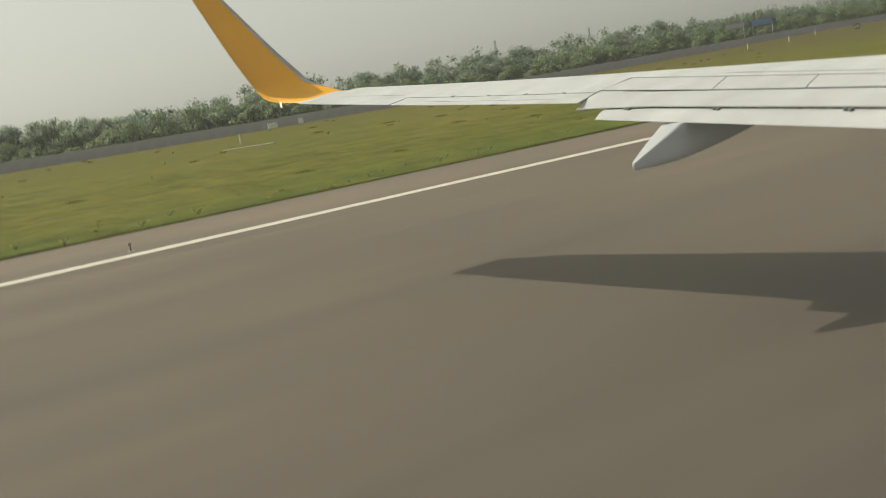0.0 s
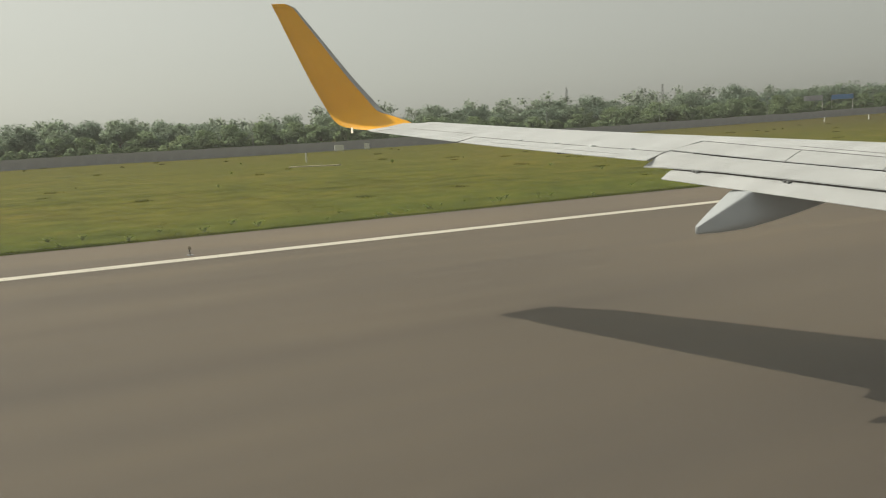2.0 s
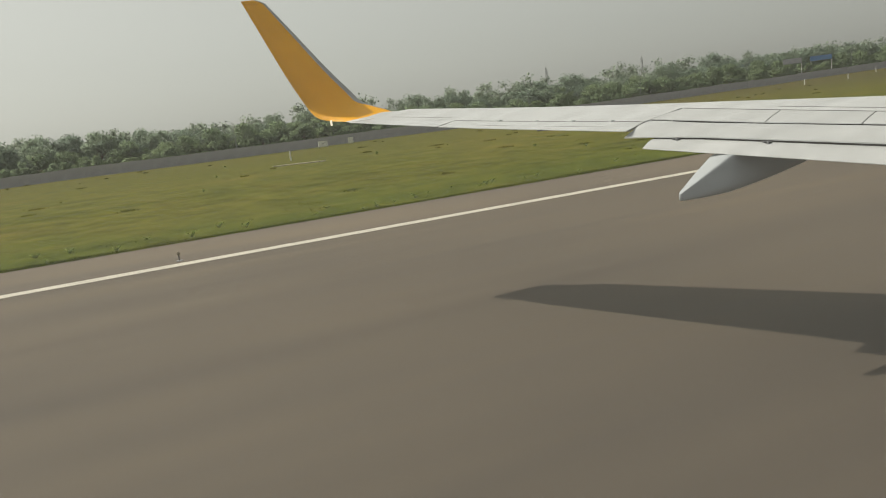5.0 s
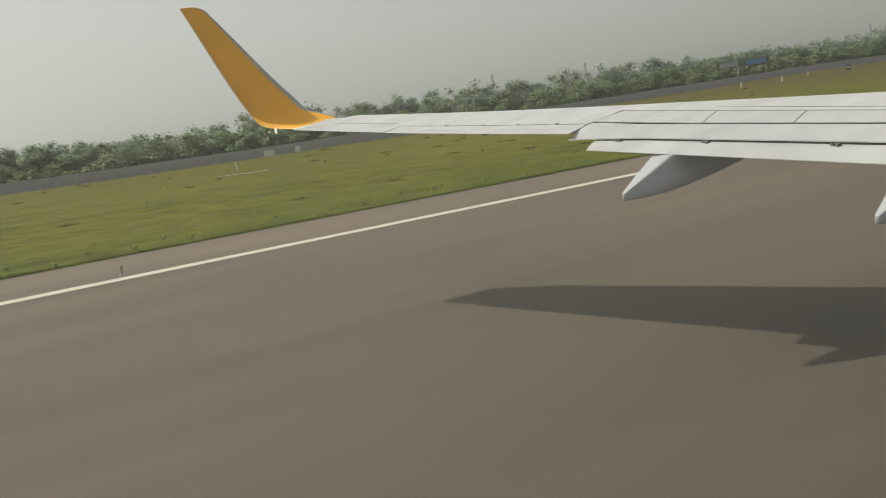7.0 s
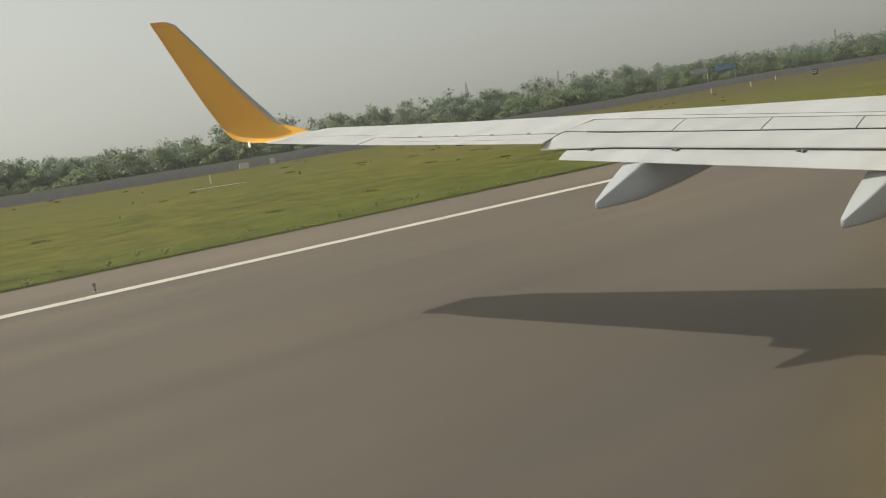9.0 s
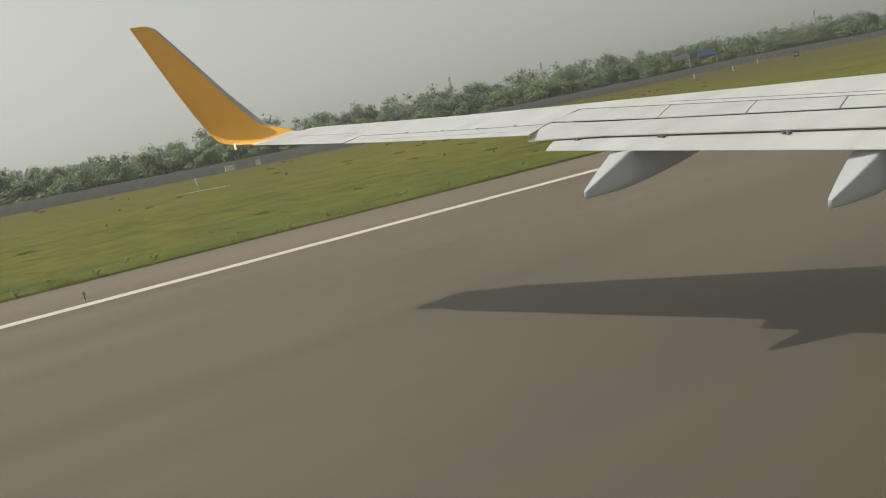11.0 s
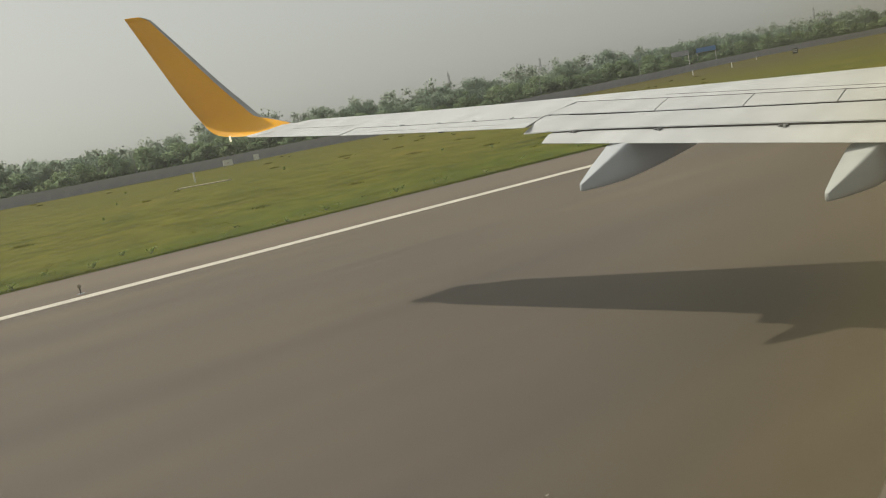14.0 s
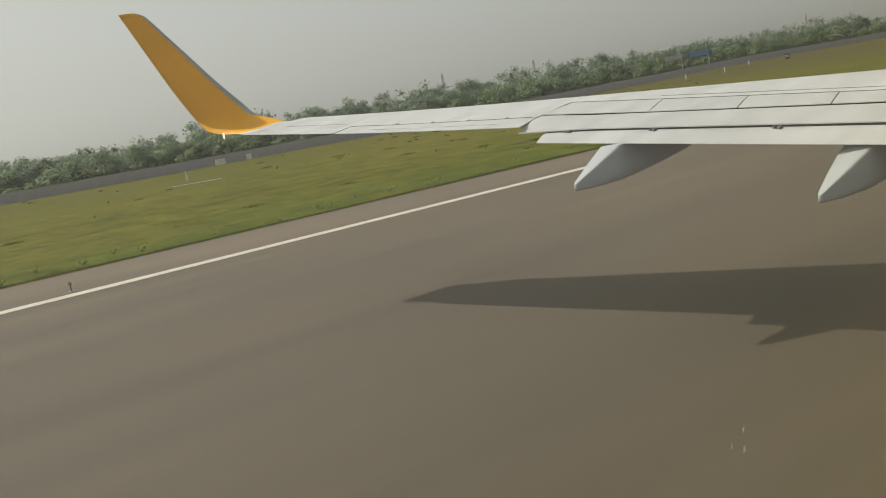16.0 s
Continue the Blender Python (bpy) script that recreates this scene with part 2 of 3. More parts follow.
M_STEEL = simple("galvanised_steel", (0.3, 0.31, 0.32), 0.5, 0.6)
M_AMBER = simple("dusty_amber_lens", (0.2, 0.16, 0.11), 0.5)
M_BLUE = simple("blue_sheet", (0.12, 0.25, 0.5), 0.5)
M_BLACK = simple("dark_board", (0.05, 0.05, 0.045), 0.6)
M_CREAM = simple("cream_cabin_plastic", (0.85, 0.7, 0.45), 0.5, 0, 0.04)
M_GASKET = simple("grey_rubber_gasket", (0.11, 0.1, 0.075), 0.6)
M_REVEAL = simple("olive_grey_plastic", (0.19, 0.175, 0.125), 0.6, 0, 0.06)
M_SLAB = simple("weathered_concrete", (0.33, 0.3, 0.22), 0.9, 0, 0.25, 1.5)
M_BRICK = simple("pale_plaster", (0.5, 0.46, 0.4), 0.85)


# ---- building helpers ----
def mesh_of(name, verts, faces, mat, smooth=False):
    me = bpy.data.meshes.new(name)
    me.from_pydata([tuple(v) for v in verts], [], faces)
    me.materials.append(mat)
    if smooth:
        me.polygons.foreach_set("use_smooth", [True] * len(me.polygons))
    me.update()
    return me


def part(name, me, parent=None, label="", at=None):
    ob = new(name, me)
    if at is not None:
        ob.matrix_basis = at
    if parent is not None:
        ob.parent = parent
    return tagged(ob, label)


def loft(sections, close=True, caps=True):
    """Verts and faces through rings of equal length."""
    k = len(sections[0])
    verts = [p for s in sections for p in s]
    faces = []
    for i in range(len(sections) - 1):
        for j in range(k if close else k - 1):
            a, b = i * k + j, i * k + (j + 1) % k
            faces.append((a, b, b + k, a + k))
    if caps and close:
        faces += [tuple(range(k))[::-1], tuple(range((len(sections) - 1) * k, len(sections) * k))]
    return verts, faces


def box_data(x0, x1, y0, y1, z0, z1, bevel=0.0):
    bm = bmesh.new()
    bmesh.ops.create_cube(bm, size=1)
    for v in bm.verts:
        v.co = Vector(((x0 + x1) / 2 + v.co.x * (x1 - x0), (y0 + y1) / 2 + v.co.y * (y1 - y0), (z0 + z1) / 2 + v.co.z * (z1 - z0)))
    if bevel:
        bmesh.ops.bevel(bm, geom=bm.edges[:], offset=bevel, segments=2, affect="EDGES")
    vs = [v.co.copy() for v in bm.verts]
    bm.verts.index_update()
    fs = [tuple(v.index for v in f.verts) for f in bm.faces]
    bm.free()
    return vs, fs


def joined(pieces):
    verts, faces = [], []
    for v, f in pieces:
        k = len(verts)
        verts += list(v)
        faces += [tuple(i + k for i in q) for q in f]
    return verts, faces


def rod(a, b, r0, r1, k=6):
    a, b = Vector(a), Vector(b)
    q = (b - a).to_track_quat("Z", "Y")
    ring = [Vector((math.cos(2 * math.pi * i / k), math.sin(2 * math.pi * i / k), 0)) for i in range(k)]
    return loft([[a + q @ (c * r0) for c in ring], [b + q @ (c * r1) for c in ring]])


# ---- ground, runway ----


def ground_height(x, y):
    if y < EDGE:
        return -0.15
    far = min(1.0, (y - EDGE) / 25)
    rise = 1.4 * min(1, max(0, (x - 140) / 130)) * min(1, max(0, (y - 80) / 110))
    return 0.07 + rise + far * 0.22 * noise.noise((x * 0.035, y * 0.06, 2.0)) + 0.03 * noise.noise((x * 0.5, y * 0.5, 7.0))


def grid(xs, ys, height):
    verts = [(x, y, height(x, y)) for y in ys for x in xs]
    k = len(xs)
    return verts, [(j * k + i, j * k + i + 1, (j + 1) * k + i + 1, (j + 1) * k + i) for j in range(len(ys) - 1) for i in range(k - 1)]


gx = [-4000, -2000, -900, -400, -200] + [-120 + 2.5 * i for i in range(170)] + [340, 420, 560, 800, 1400, 2600, 4500]
gy = [-4000, -1500, -400, -80, 0, EDGE - 0.12, EDGE - 0.02, EDGE] + [EDGE + 0.3 + 1.3 * 1.022 ** i * i for i in range(62)] + [330, 500, 900, 1800, 4500]
v, f = grid(gx, sorted(gy), ground_height)
tagged(new("ground", mesh_of("ground", v, f, M_GRASS, True)), "uneven yellow-green airfield grass reaching the horizon", "ground", kind="structure")
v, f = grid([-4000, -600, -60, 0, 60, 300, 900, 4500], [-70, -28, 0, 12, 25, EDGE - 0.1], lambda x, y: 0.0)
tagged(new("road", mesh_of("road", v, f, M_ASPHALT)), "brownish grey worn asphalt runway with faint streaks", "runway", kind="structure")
v, f = box_data(-1500, 2500, STRIPE - 0.33, STRIPE + 0.33, -0.02, 0.006)
tagged(new("edge_stripe", mesh_of("edge_stripe", v, f, M_LINE)), "worn white painted stripe along the runway edge", "road marking", kind="structure")

# ---- aircraft: wing, flaps, winglet ----
airliner = tagged(new("airliner"), "white swept airliner wing with an orange winglet", "airplane")
UP = ((0.0, 0.004), (0.006, 0.017), (0.025, 0.031), (0.07, 0.049), (0.15, 0.064), (0.28, 0.072), (0.4, 0.064), (0.51, 0.043), (0.7, 0.011), (0.85, 0.006), (1.0, 0.001))
LOW = ((0.0, -0.004), (0.01, -0.018), (0.05, -0.032), (0.15, -0.045), (0.35, -0.05), (0.55, -0.036), (0.75, -0.014), (0.9, -0.004), (1.0, -0.002))


def lead(y):
    return 15.27 - 0.6 * y


def trail(y):
    return 10.584 - 0.407 * y


def trail_z(y):
    return 3.577 + 0.1 * (y - 12.62) + 0.08 * (max(0.0, y - 11.0) / 4.4) ** 1.5


def curve_at(c, t):
    for (a, p), (b, q) in zip(c, c[1:]):
        if t <= b:
            return p + (q - p) * (t - a) / (b - a)
    return c[-1][1]


def skin(y, t, c):
    ch = lead(y) - trail(y)
    return Vector((lead(y) - t * ch, y, trail_z(y) + ch * curve_at(c, t)))


def wing_ring(y, t1, t0=0.0):
    up = [t0 + (t1 - t0) * k for k in (0, 0.004, 0.015, 0.04, 0.09, 0.17, 0.28, 0.4, 0.52, 0.64, 0.76, 0.88, 1)]
    return [skin(y, t, UP) for t in up] + [skin(y, t, LOW) for t in reversed(up)]


def spoiler_x(y):
    return 8.326 + 0.37 * (7.876 - y)


def frac(y, x):
    return (lead(y) - x) / (lead(y) - trail(y))


SP = 0.6
HINGE = 0.69


def slanted(y_front, y_back, t0, t1):
    """Airfoil strip from t0 to t1 whose end runs aslant from y_front to y_back."""
    k = 7
    up = [(t0 + (t1 - t0) * i / (k - 1), y_front + (y_back - y_front) * i / (k - 1)) for i in range(k)]
    return [skin(y, t, UP) for t, y in up] + [skin(y, t, LOW) for t, y in reversed(up)]


def ribbon(points, depth, name, parent):
    """A dark upright strip below a run of surface points: for panel seams, and for a gap's shadowed face put in as
    colour.
    """
    rings = [[p + Vector((0.004, 0, -0.001)), p + Vector((-0.004, 0, -0.001)), p + Vector((-0.004, 0, -depth)), p + Vector((0.004, 0, -depth))] for p in points]
    return part(name, mesh_of(name, *loft(rings), M_SEAM), parent)


DROP = Vector((0, 0, -0.006))
pieces = [loft([wing_ring(y, frac(y, spoiler_x(y) + SP + 0.012)) for y in (0.0, 3.5, 5, 6.5, 8, 9.0, 9.53)]),
          loft([wing_ring(y, HINGE - 0.004) for y in (9.53, 10.5, 12, 13.0)]),
          loft([slanted(13.0, 12.63, HINGE - 0.004, 1.0), slanted(13.2, 12.95, HINGE - 0.004, 1.0), slanted(13.3, 13.3, HINGE - 0.004, 1.0)]),
          loft([wing_ring(y, HINGE) for y in (13.0, 13.3)]),
          loft([wing_ring(y, 1.0) for y in (13.3, 13.8, 14.4, 14.9)]),
          loft([[skin(y, t, LOW) + Vector((0, 0, dz)) for t, dz in ((0.55, 0.0), (0.8, 0.03), (0.8, 0.015), (0.55, -0.01))] for y in (2.0, 5.0, 8.0, 9.5)])]
wing = part("wing", mesh_of("wing", *joined(pieces), M_WING, False), airliner)
aileron = part("aileron", mesh_of("aileron", *loft([[p + DROP for p in slanted(a, b, HINGE, 1.0)] for a, b in ((9.54, 9.09), (10.5, 10.35), (12, 11.7), (12.985, 12.605))]), M_WING), wing)
ribbon([skin(y, HINGE - 0.004, UP) for y in (9.6, 10.5, 12, 13.0)], 0.02, "hinge_gap", wing)
ribbon([skin(13.0 - 0.38 * k, HINGE + (1 - HINGE) * k, UP) for k in (0, 0.33, 0.66, 1)], 0.02, "hinge_gap", wing)
ribbon([skin(9.535 - 0.45 * k, HINGE + (1 - HINGE) * k, UP) + DROP + Vector((0, -0.006, -0.002)) for k in (0, 0.33, 0.66, 0.9)], 0.026, "aileron_end_gap", aileron)
tab_t = 0.87
ribbon([skin(y, tab_t, UP) + DROP + Vector((0, 0, 0.004)) for y in (9.75, 10.3, 11.2, 12.2)], 0.008, "tab_gap", aileron)
for y in (10.1, 10.75, 11.4, 12.1):
    p = skin(y, HINGE - 0.02, UP)
    v, f = box_data(p.x - 0.05, p.x + 0.04, y - 0.08, y + 0.08, p.z - 0.02, p.z + 0.0015, 0.001)
    part("hinge_cover", mesh_of("hinge_cover", v, f, M_WING), wing)
p = skin(10.55, 0.97, LOW)
v, f = box_data(p.x - 0.06, p.x + 0.08, p.y - 0.07, p.y + 0.07, p.z - 0.025, p.z + 0.002, 0.008)
part("tab_actuator", mesh_of("tab_actuator", v, f, M_DARK), aileron)
ends = [2.0, 4.55, 5.65, 6.717, 7.876, 9.53]
for y0, y1 in zip(ends, ends[1:]):
    rings = []
    for y, lean in ((y0 + 0.009, 0.2), (y1 - 0.009, 0.2 if y1 < 9 else -0.04)):
        x, h = spoiler_x(y), y + lean
        a = skin(h, frac(h, spoiler_x(h) + SP), UP) - Vector((0, 0, 0.006))
        b = skin(y, frac(y, x), UP)
        rings.append([a, a.lerp(b, 0.5) + Vector((0, 0, 0.006)), b, b - Vector((0, 0, 0.012)), a - Vector((0, 0, 0.09))])
    part("spoiler", mesh_of("spoiler", *loft(rings), M_PANEL), wing)
    # near-black strip painted in as the shade between spoilers
    x, h = spoiler_x(y1), y1 + (0.2 if y1 < 9 else -0.04)
    a, b = skin(h, frac(h, spoiler_x(h) + SP), UP), skin(y1, frac(y1, x + 0.02), UP)
    d = Vector((0, 0.009, 0))
    part("spoiler_gap", mesh_of("spoiler_gap", *loft([[a - d - Vector((0, 0, 0.02)), a + d - Vector((0, 0, 0.02)), a + d - Vector((0, 0, 0.05)), a - d - Vector((0, 0, 0.05))],
                                                      [b - d - Vector((0, 0, 0.014)), b + d - Vector((0, 0, 0.014)), b + d - Vector((0, 0, 0.04)), b - d - Vector((0, 0, 0.04))]]), M_DARK), wing)
ribbon([skin(y, frac(y, spoiler_x(y) + SP + 0.012), UP) for y in (2.0, 4, 6, 8, 9.5)], 0.008, "spoiler_hinge_gap", wing)
# near-black block that gives the flap cove its shade by colour
rows = []
for y in (2.0, 4, 6, 8, 9.2):
    p = skin(y, frac(y, spoiler_x(y) + 0.03), UP)
    rows.append([p + Vector((0, 0, -0.008)), p + Vector((0.25, 0, -0.02)), p + Vector((0.25, 0, -0.13)), p + Vector((0, 0, -0.13))])
part("flap_cove", mesh_of("flap_cove", *loft(rows), M_DARK), wing)
# seam along the spar, just forward of the spoilers
ribbon([skin(y, frac(y, spoiler_x(y) + SP + 0.15), UP) + Vector((0, 0, 0.006)) for y in (2.0, 4, 6, 8.2)], 0.006, "spar_seam", wing)
ribbon([skin(y, 0.62, UP) + Vector((0, 0, 0.005)) for y in (13.2, 13.9, 14.6)], 0.005, "spar_seam", wing)


def flap_ring(front, back, thick, droop):
    """Rounded nose at front, thin at back."""
    out = []
    for t, u in ((0, 0.0), (0.03, 0.3), (0.1, 0.5), (0.3, 0.62), (0.6, 0.45), (1, 0.06)):
        out.append(front.lerp(back, t) + Vector((0, 0, thick * u + droop * t * (1 - t))))
    for t, u in ((1, -0.06), (0.6, -0.25), (0.3, -0.4), (0.1, -0.4), (0.03, -0.25)):
        out.append(front.lerp(back, t) + Vector((0, 0, thick * u + droop * t * (1 - t))))
    return out


def flap_te(y):
    return Vector((7.2 + 0.39 * (8.327 - y), y, 3.087 + (0.11 if y < 8.327 else 0.046) * (y - 8.327)))


def aft_te(y):
    return Vector((6.74 + 0.385 * (8.548 - y), y, 2.978 + 0.125 * (y - 8.548)))


def flap_nose(y):
    return Vector((spoiler_x(y) + 0.3, y, skin(y, frac(y, spoiler_x(y)), UP).z - 0.13))


def ends_ring(y_nose, y_te, nose, te, thick, droop):
    return flap_ring(nose(y_nose), te(y_te), thick, droop)


flap = part("flap", mesh_of("flap", *loft([ends_ring(a, b, flap_nose, flap_te, 0.13, d) for a, b, d in ((2, 2, 0.12), (4, 4, 0.12), (6, 6, 0.12), (8, 8, 0.12), (8.8, 8.75, 0.12), (9.62, 9.13, 0.22))]), M_PANEL), airliner)
aft_flap = part("aft_flap", mesh_of("aft_flap", *loft([ends_ring(a, b, lambda y: flap_te(y) + Vector((0.06, 0, -0.058)), aft_te, 0.06, 0.05)
                                                       for a, b in ((2, 2), (4, 4), (6, 6), (8, 8), (8.72, 8.548))]), M_PANEL), airliner)
# near-black block painted as the shade in the slot behind the flap
rows = []
for y in (2.0, 4, 6, 8, 8.7):
    p = flap_te(y)
    rows.append([p + Vector((0.02, 0, -0.006)), p + Vector((0.2, 0, -0.006)), p + Vector((0.2, 0, -0.05)), p + Vector((0.02, 0, -0.05))])
part("flap_slot", mesh_of("flap_slot", *loft(rows), M_DARK), flap)
for y in (8.327, 7.171, 5.735):
    p = flap_te(y)
    for d in (-0.036, 0.036):
        v, f = box_data(p.x - 0.085, p.x - 0.02, y + d - 0.015, y + d + 0.015, p.z - 0.05, p.z - 0.01, 0.006)
        part("hinge_bracket", mesh_of("hinge_bracket", v, f, M_STEEL), flap)
    # near-black block in place of a hollow, its shade put in as colour
    v, f = box_data(p.x - 0.075, p.x - 0.01, y - 0.055, y + 0.055, p.z - 0.055, p.z - 0.018, 0.006)
    part("hinge_recess", mesh_of("hinge_recess", v, f, M_DARK), flap)
BODY = Vector((math.cos(radians(4)), math.sin(radians(4)), 0))
SIDE = Vector((-BODY.y, BODY.x, 0))


# along the body: distance, top, bottom, half width
FAIRING = ((0.0, 0.075, -0.01, 0.02), (0.025, 0.095, -0.02, 0.034), (0.3, 0.27, -0.025, 0.107), (0.64, 0.475, -0.01, 0.178),
           (1.1, 0.53, 0.035, 0.198), (1.7, 0.58, 0.115, 0.21), (2.3, 0.6, 0.22, 0.18), (2.9, 0.6, 0.42, 0.1))


def fairing_section(u):
    k = min(int(u), len(FAIRING) - 2)
    t = u - k
    a, b, c, d = (FAIRING[min(max(k + j, 0), len(FAIRING) - 1)] for j in (-1, 0, 1, 2))
    if k < 3:
        return [p + (q - p) * t for p, q in zip(b, c)]
    out = []
    for i in range(4):
        m0 = (c[i] - a[i]) / (c[0] - a[0]) * (c[0] - b[0])
        m1 = (d[i] - b[i]) / max(0.01, d[0] - b[0]) * (c[0] - b[0])
        out.append((2 * t ** 3 - 3 * t * t + 1) * b[i] + (t ** 3 - 2 * t * t + t) * m0 + (3 * t * t - 2 * t ** 3) * c[i] + (t ** 3 - t * t) * m1)
    out[0] = b[0] + (c[0] - b[0]) * t
    return out


def fairing(base):
    rings = []
    for i in range(29):
        s, top, bot, hw = fairing_section(i * 0.25)
        mid, half = (top + bot) / 2, (top - bot) / 2
        ring = []
        for j in range(28):
            a = 2 * math.pi * (j + 0.5) / 28
            ca, sa = math.cos(a), math.sin(a)
            e = 0.2 if sa > 0 else 0.62
            sx = math.copysign(abs(ca) ** e, ca)
            sz = math.copysign(abs(sa) ** e, sa)
            ring.append(base + BODY * s + SIDE * (sx * hw - 0.093 * min(1, s / 0.62)) + Vector((0, 0, mid + half * sz)))
        rings.append(ring)
    return mesh_of("flap_track_fairing", *loft(rings), M_FAIR, True)


part("flap_track_fairing", fairing(Vector((6.488, 7.557, 2.35))), airliner)
part("flap_track_fairing", fairing(Vector((7.604, 4.907, 1.99))), airliner)

# winglet: stations of leading and trailing edge, blended up from the tip
STATIONS = [((6.330, 14.900, 3.872), (4.520, 14.900, 3.872)),
            ((5.769, 15.450, 3.960), (4.504, 15.100, 3.905)),
            ((5.647, 15.600, 4.026), (4.322, 15.500, 3.951)),
            ((5.441, 15.890, 4.161), (4.156, 15.770, 4.026)),
            ((5.217, 16.080, 4.301), (4.065, 15.960, 4.142)),
            ((5.046, 16.260, 4.570), (3.977, 16.150, 4.363)),
            ((4.651, 16.480, 5.121), (3.742, 16.380, 4.938)),
            ((4.185, 16.750, 5.843), (3.496, 16.660, 5.655)),
            ((3.713, 17.000, 6.554), (3.191, 16.980, 6.555)),
            ((3.631, 17.030, 6.654), (3.155, 17.000, 6.644)),
            ((3.471, 17.050, 6.725), (3.129, 17.014, 6.717))]


def station(u):
    """Leading and trailing edge at a fractional station, glided through the neighbours."""
    k = min(int(u), len(STATIONS) - 2)
    t = u - k
    out = []
    for side in (0, 1):
        a, b, c, d = (Vector(STATIONS[min(max(k + j, 0), len(STATIONS) - 1)][side]) for j in (-1, 0, 1, 2))
        out.append(0.5 * (2 * b + (c - a) * t + (2 * a - 5 * b + 4 * c - d) * t * t + (3 * b - a - 3 * c + d) * t ** 3))
    return out


def winglet_ring(u, t0, t1, grow=0.0):
    le, te = station(u)
    a, b = station(max(0, u - 0.3)), station(min(len(STATIONS) - 1, u + 0.3))
    nrm = (le - te).cross((b[0] + b[1]) - (a[0] + a[1])).normalized()
    if nrm.z * 0.7 - nrm.y < 0:
        nrm = -nrm
    ch = (le - te).length
    ts = [t0 + (t1 - t0) * q for q in (0, 0.03, 0.12, 0.3, 0.6, 1)]
    top = [le.lerp(te, t) + nrm * (ch * curve_at(UP, t) * 0.75 + grow) for t in ts]
    low = [le.lerp(te, t) + nrm * (ch * curve_at(LOW, t) * 0.75 - grow) for t in reversed(ts)]
    return top + low


LAST = len(STATIONS) - 1
tip_ring = winglet_ring(LAST, 0.0, 1.0)
tip_mid = sum(tip_ring, Vector()) / len(tip_ring) + Vector((0, 0.004, 0.008))
winglet_data = joined([loft([winglet_ring(1 + 0.2 * i, 0.0, 1.0) for i in range(5 * (LAST - 1) + 1)], caps=False),
                       loft([tip_ring, [tip_mid.lerp(p, 0.5) + Vector((0, 0, 0.004)) for p in tip_ring], [tip_mid] * len(tip_ring)], caps=False)])
winglet = part("winglet", mesh_of("winglet", *winglet_data, M_ORANGE, True), airliner, "orange winglet with a bare metal leading edge")
part("wing_tip", mesh_of("wing_tip", *loft([winglet_ring(0.25 * i, 0.0, 1.0) for i in range(5)], caps=False), M_WING, True), airliner)
part("leading_edge", mesh_of("leading_edge", *loft([winglet_ring(1.8 + 0.2 * i, 0.0, 0.012 + 0.118 * min(1, i / 11), 0.003) for i in range(5 * (LAST - 2) + 2)], caps=False), M_METAL, True), winglet)
v, f = box_data(4.27, 4.31, 15.43, 15.455, 3.855, 3.975, 0.006)
part("tail_light", mesh_of("tail_light", v, f, M_LENS), winglet)

# ---- boundary wall ----
rng = random.Random(5)
wall = tagged(new("wall_boundary"), "long grey concrete panel wall closing off the airfield", "wall", kind="structure")
panel_me = mesh_of("wall_panel", *box_data(0, 3.94, -0.06, 0.06, -0.3, 2.45), M_WALL)
post_me = mesh_of("wall_post", *box_data(-0.12, 0.12, -0.12, 0.12, -0.3, 2.52, 0.02), M_WALL)
for i in range(160):
    x = -130 + 4 * i
    part("wall_panel", panel_me, wall, at=pose(x + 0.03, FENCE, ground_height(x, FENCE) + rng.uniform(-0.06, 0.04)))
    part("wall_post", post_me, wall, at=pose(x, FENCE, ground_height(x, FENCE)))


# ---- trees ----
def leaf_clump(rnd, centre, radius, count, size, flat=0.75):
    verts, faces = [], []
    for _ in range(count):
        d = Vector((rnd.gauss(0, 1), rnd.gauss(0, 1), rnd.gauss(0, 1))).normalized()
        r = radius * min(1.04, abs(rnd.gauss(0, 0.8)))
        p = centre + Vector((d.x * r, d.y * r, d.z * r * flat))
        q = Euler((rnd.uniform(0, 6.3), rnd.uniform(0, 6.3), rnd.uniform(0, 6.3))).to_quaternion()
        s = size * rnd.uniform(0.6, 1.4)
        k = len(verts)
        verts += [p + q @ Vector(c) * s for c in ((-0.5, -0.35, 0), (0.4, -0.5, 0.12), (0.55, 0.4, 0), (-0.3, 0.5, 0.15))]
        faces.append((k, k + 1, k + 2, k + 3))
    return verts, faces


def outward(me, verts, hearts):
    """Turn the leaves' shading normals away from the heart of their crown."""
    me.normals_split_custom_set_from_vertices([tuple((v - h + Vector((0, 0, 0.6))).normalized()) for v, h in zip(verts, hearts)])


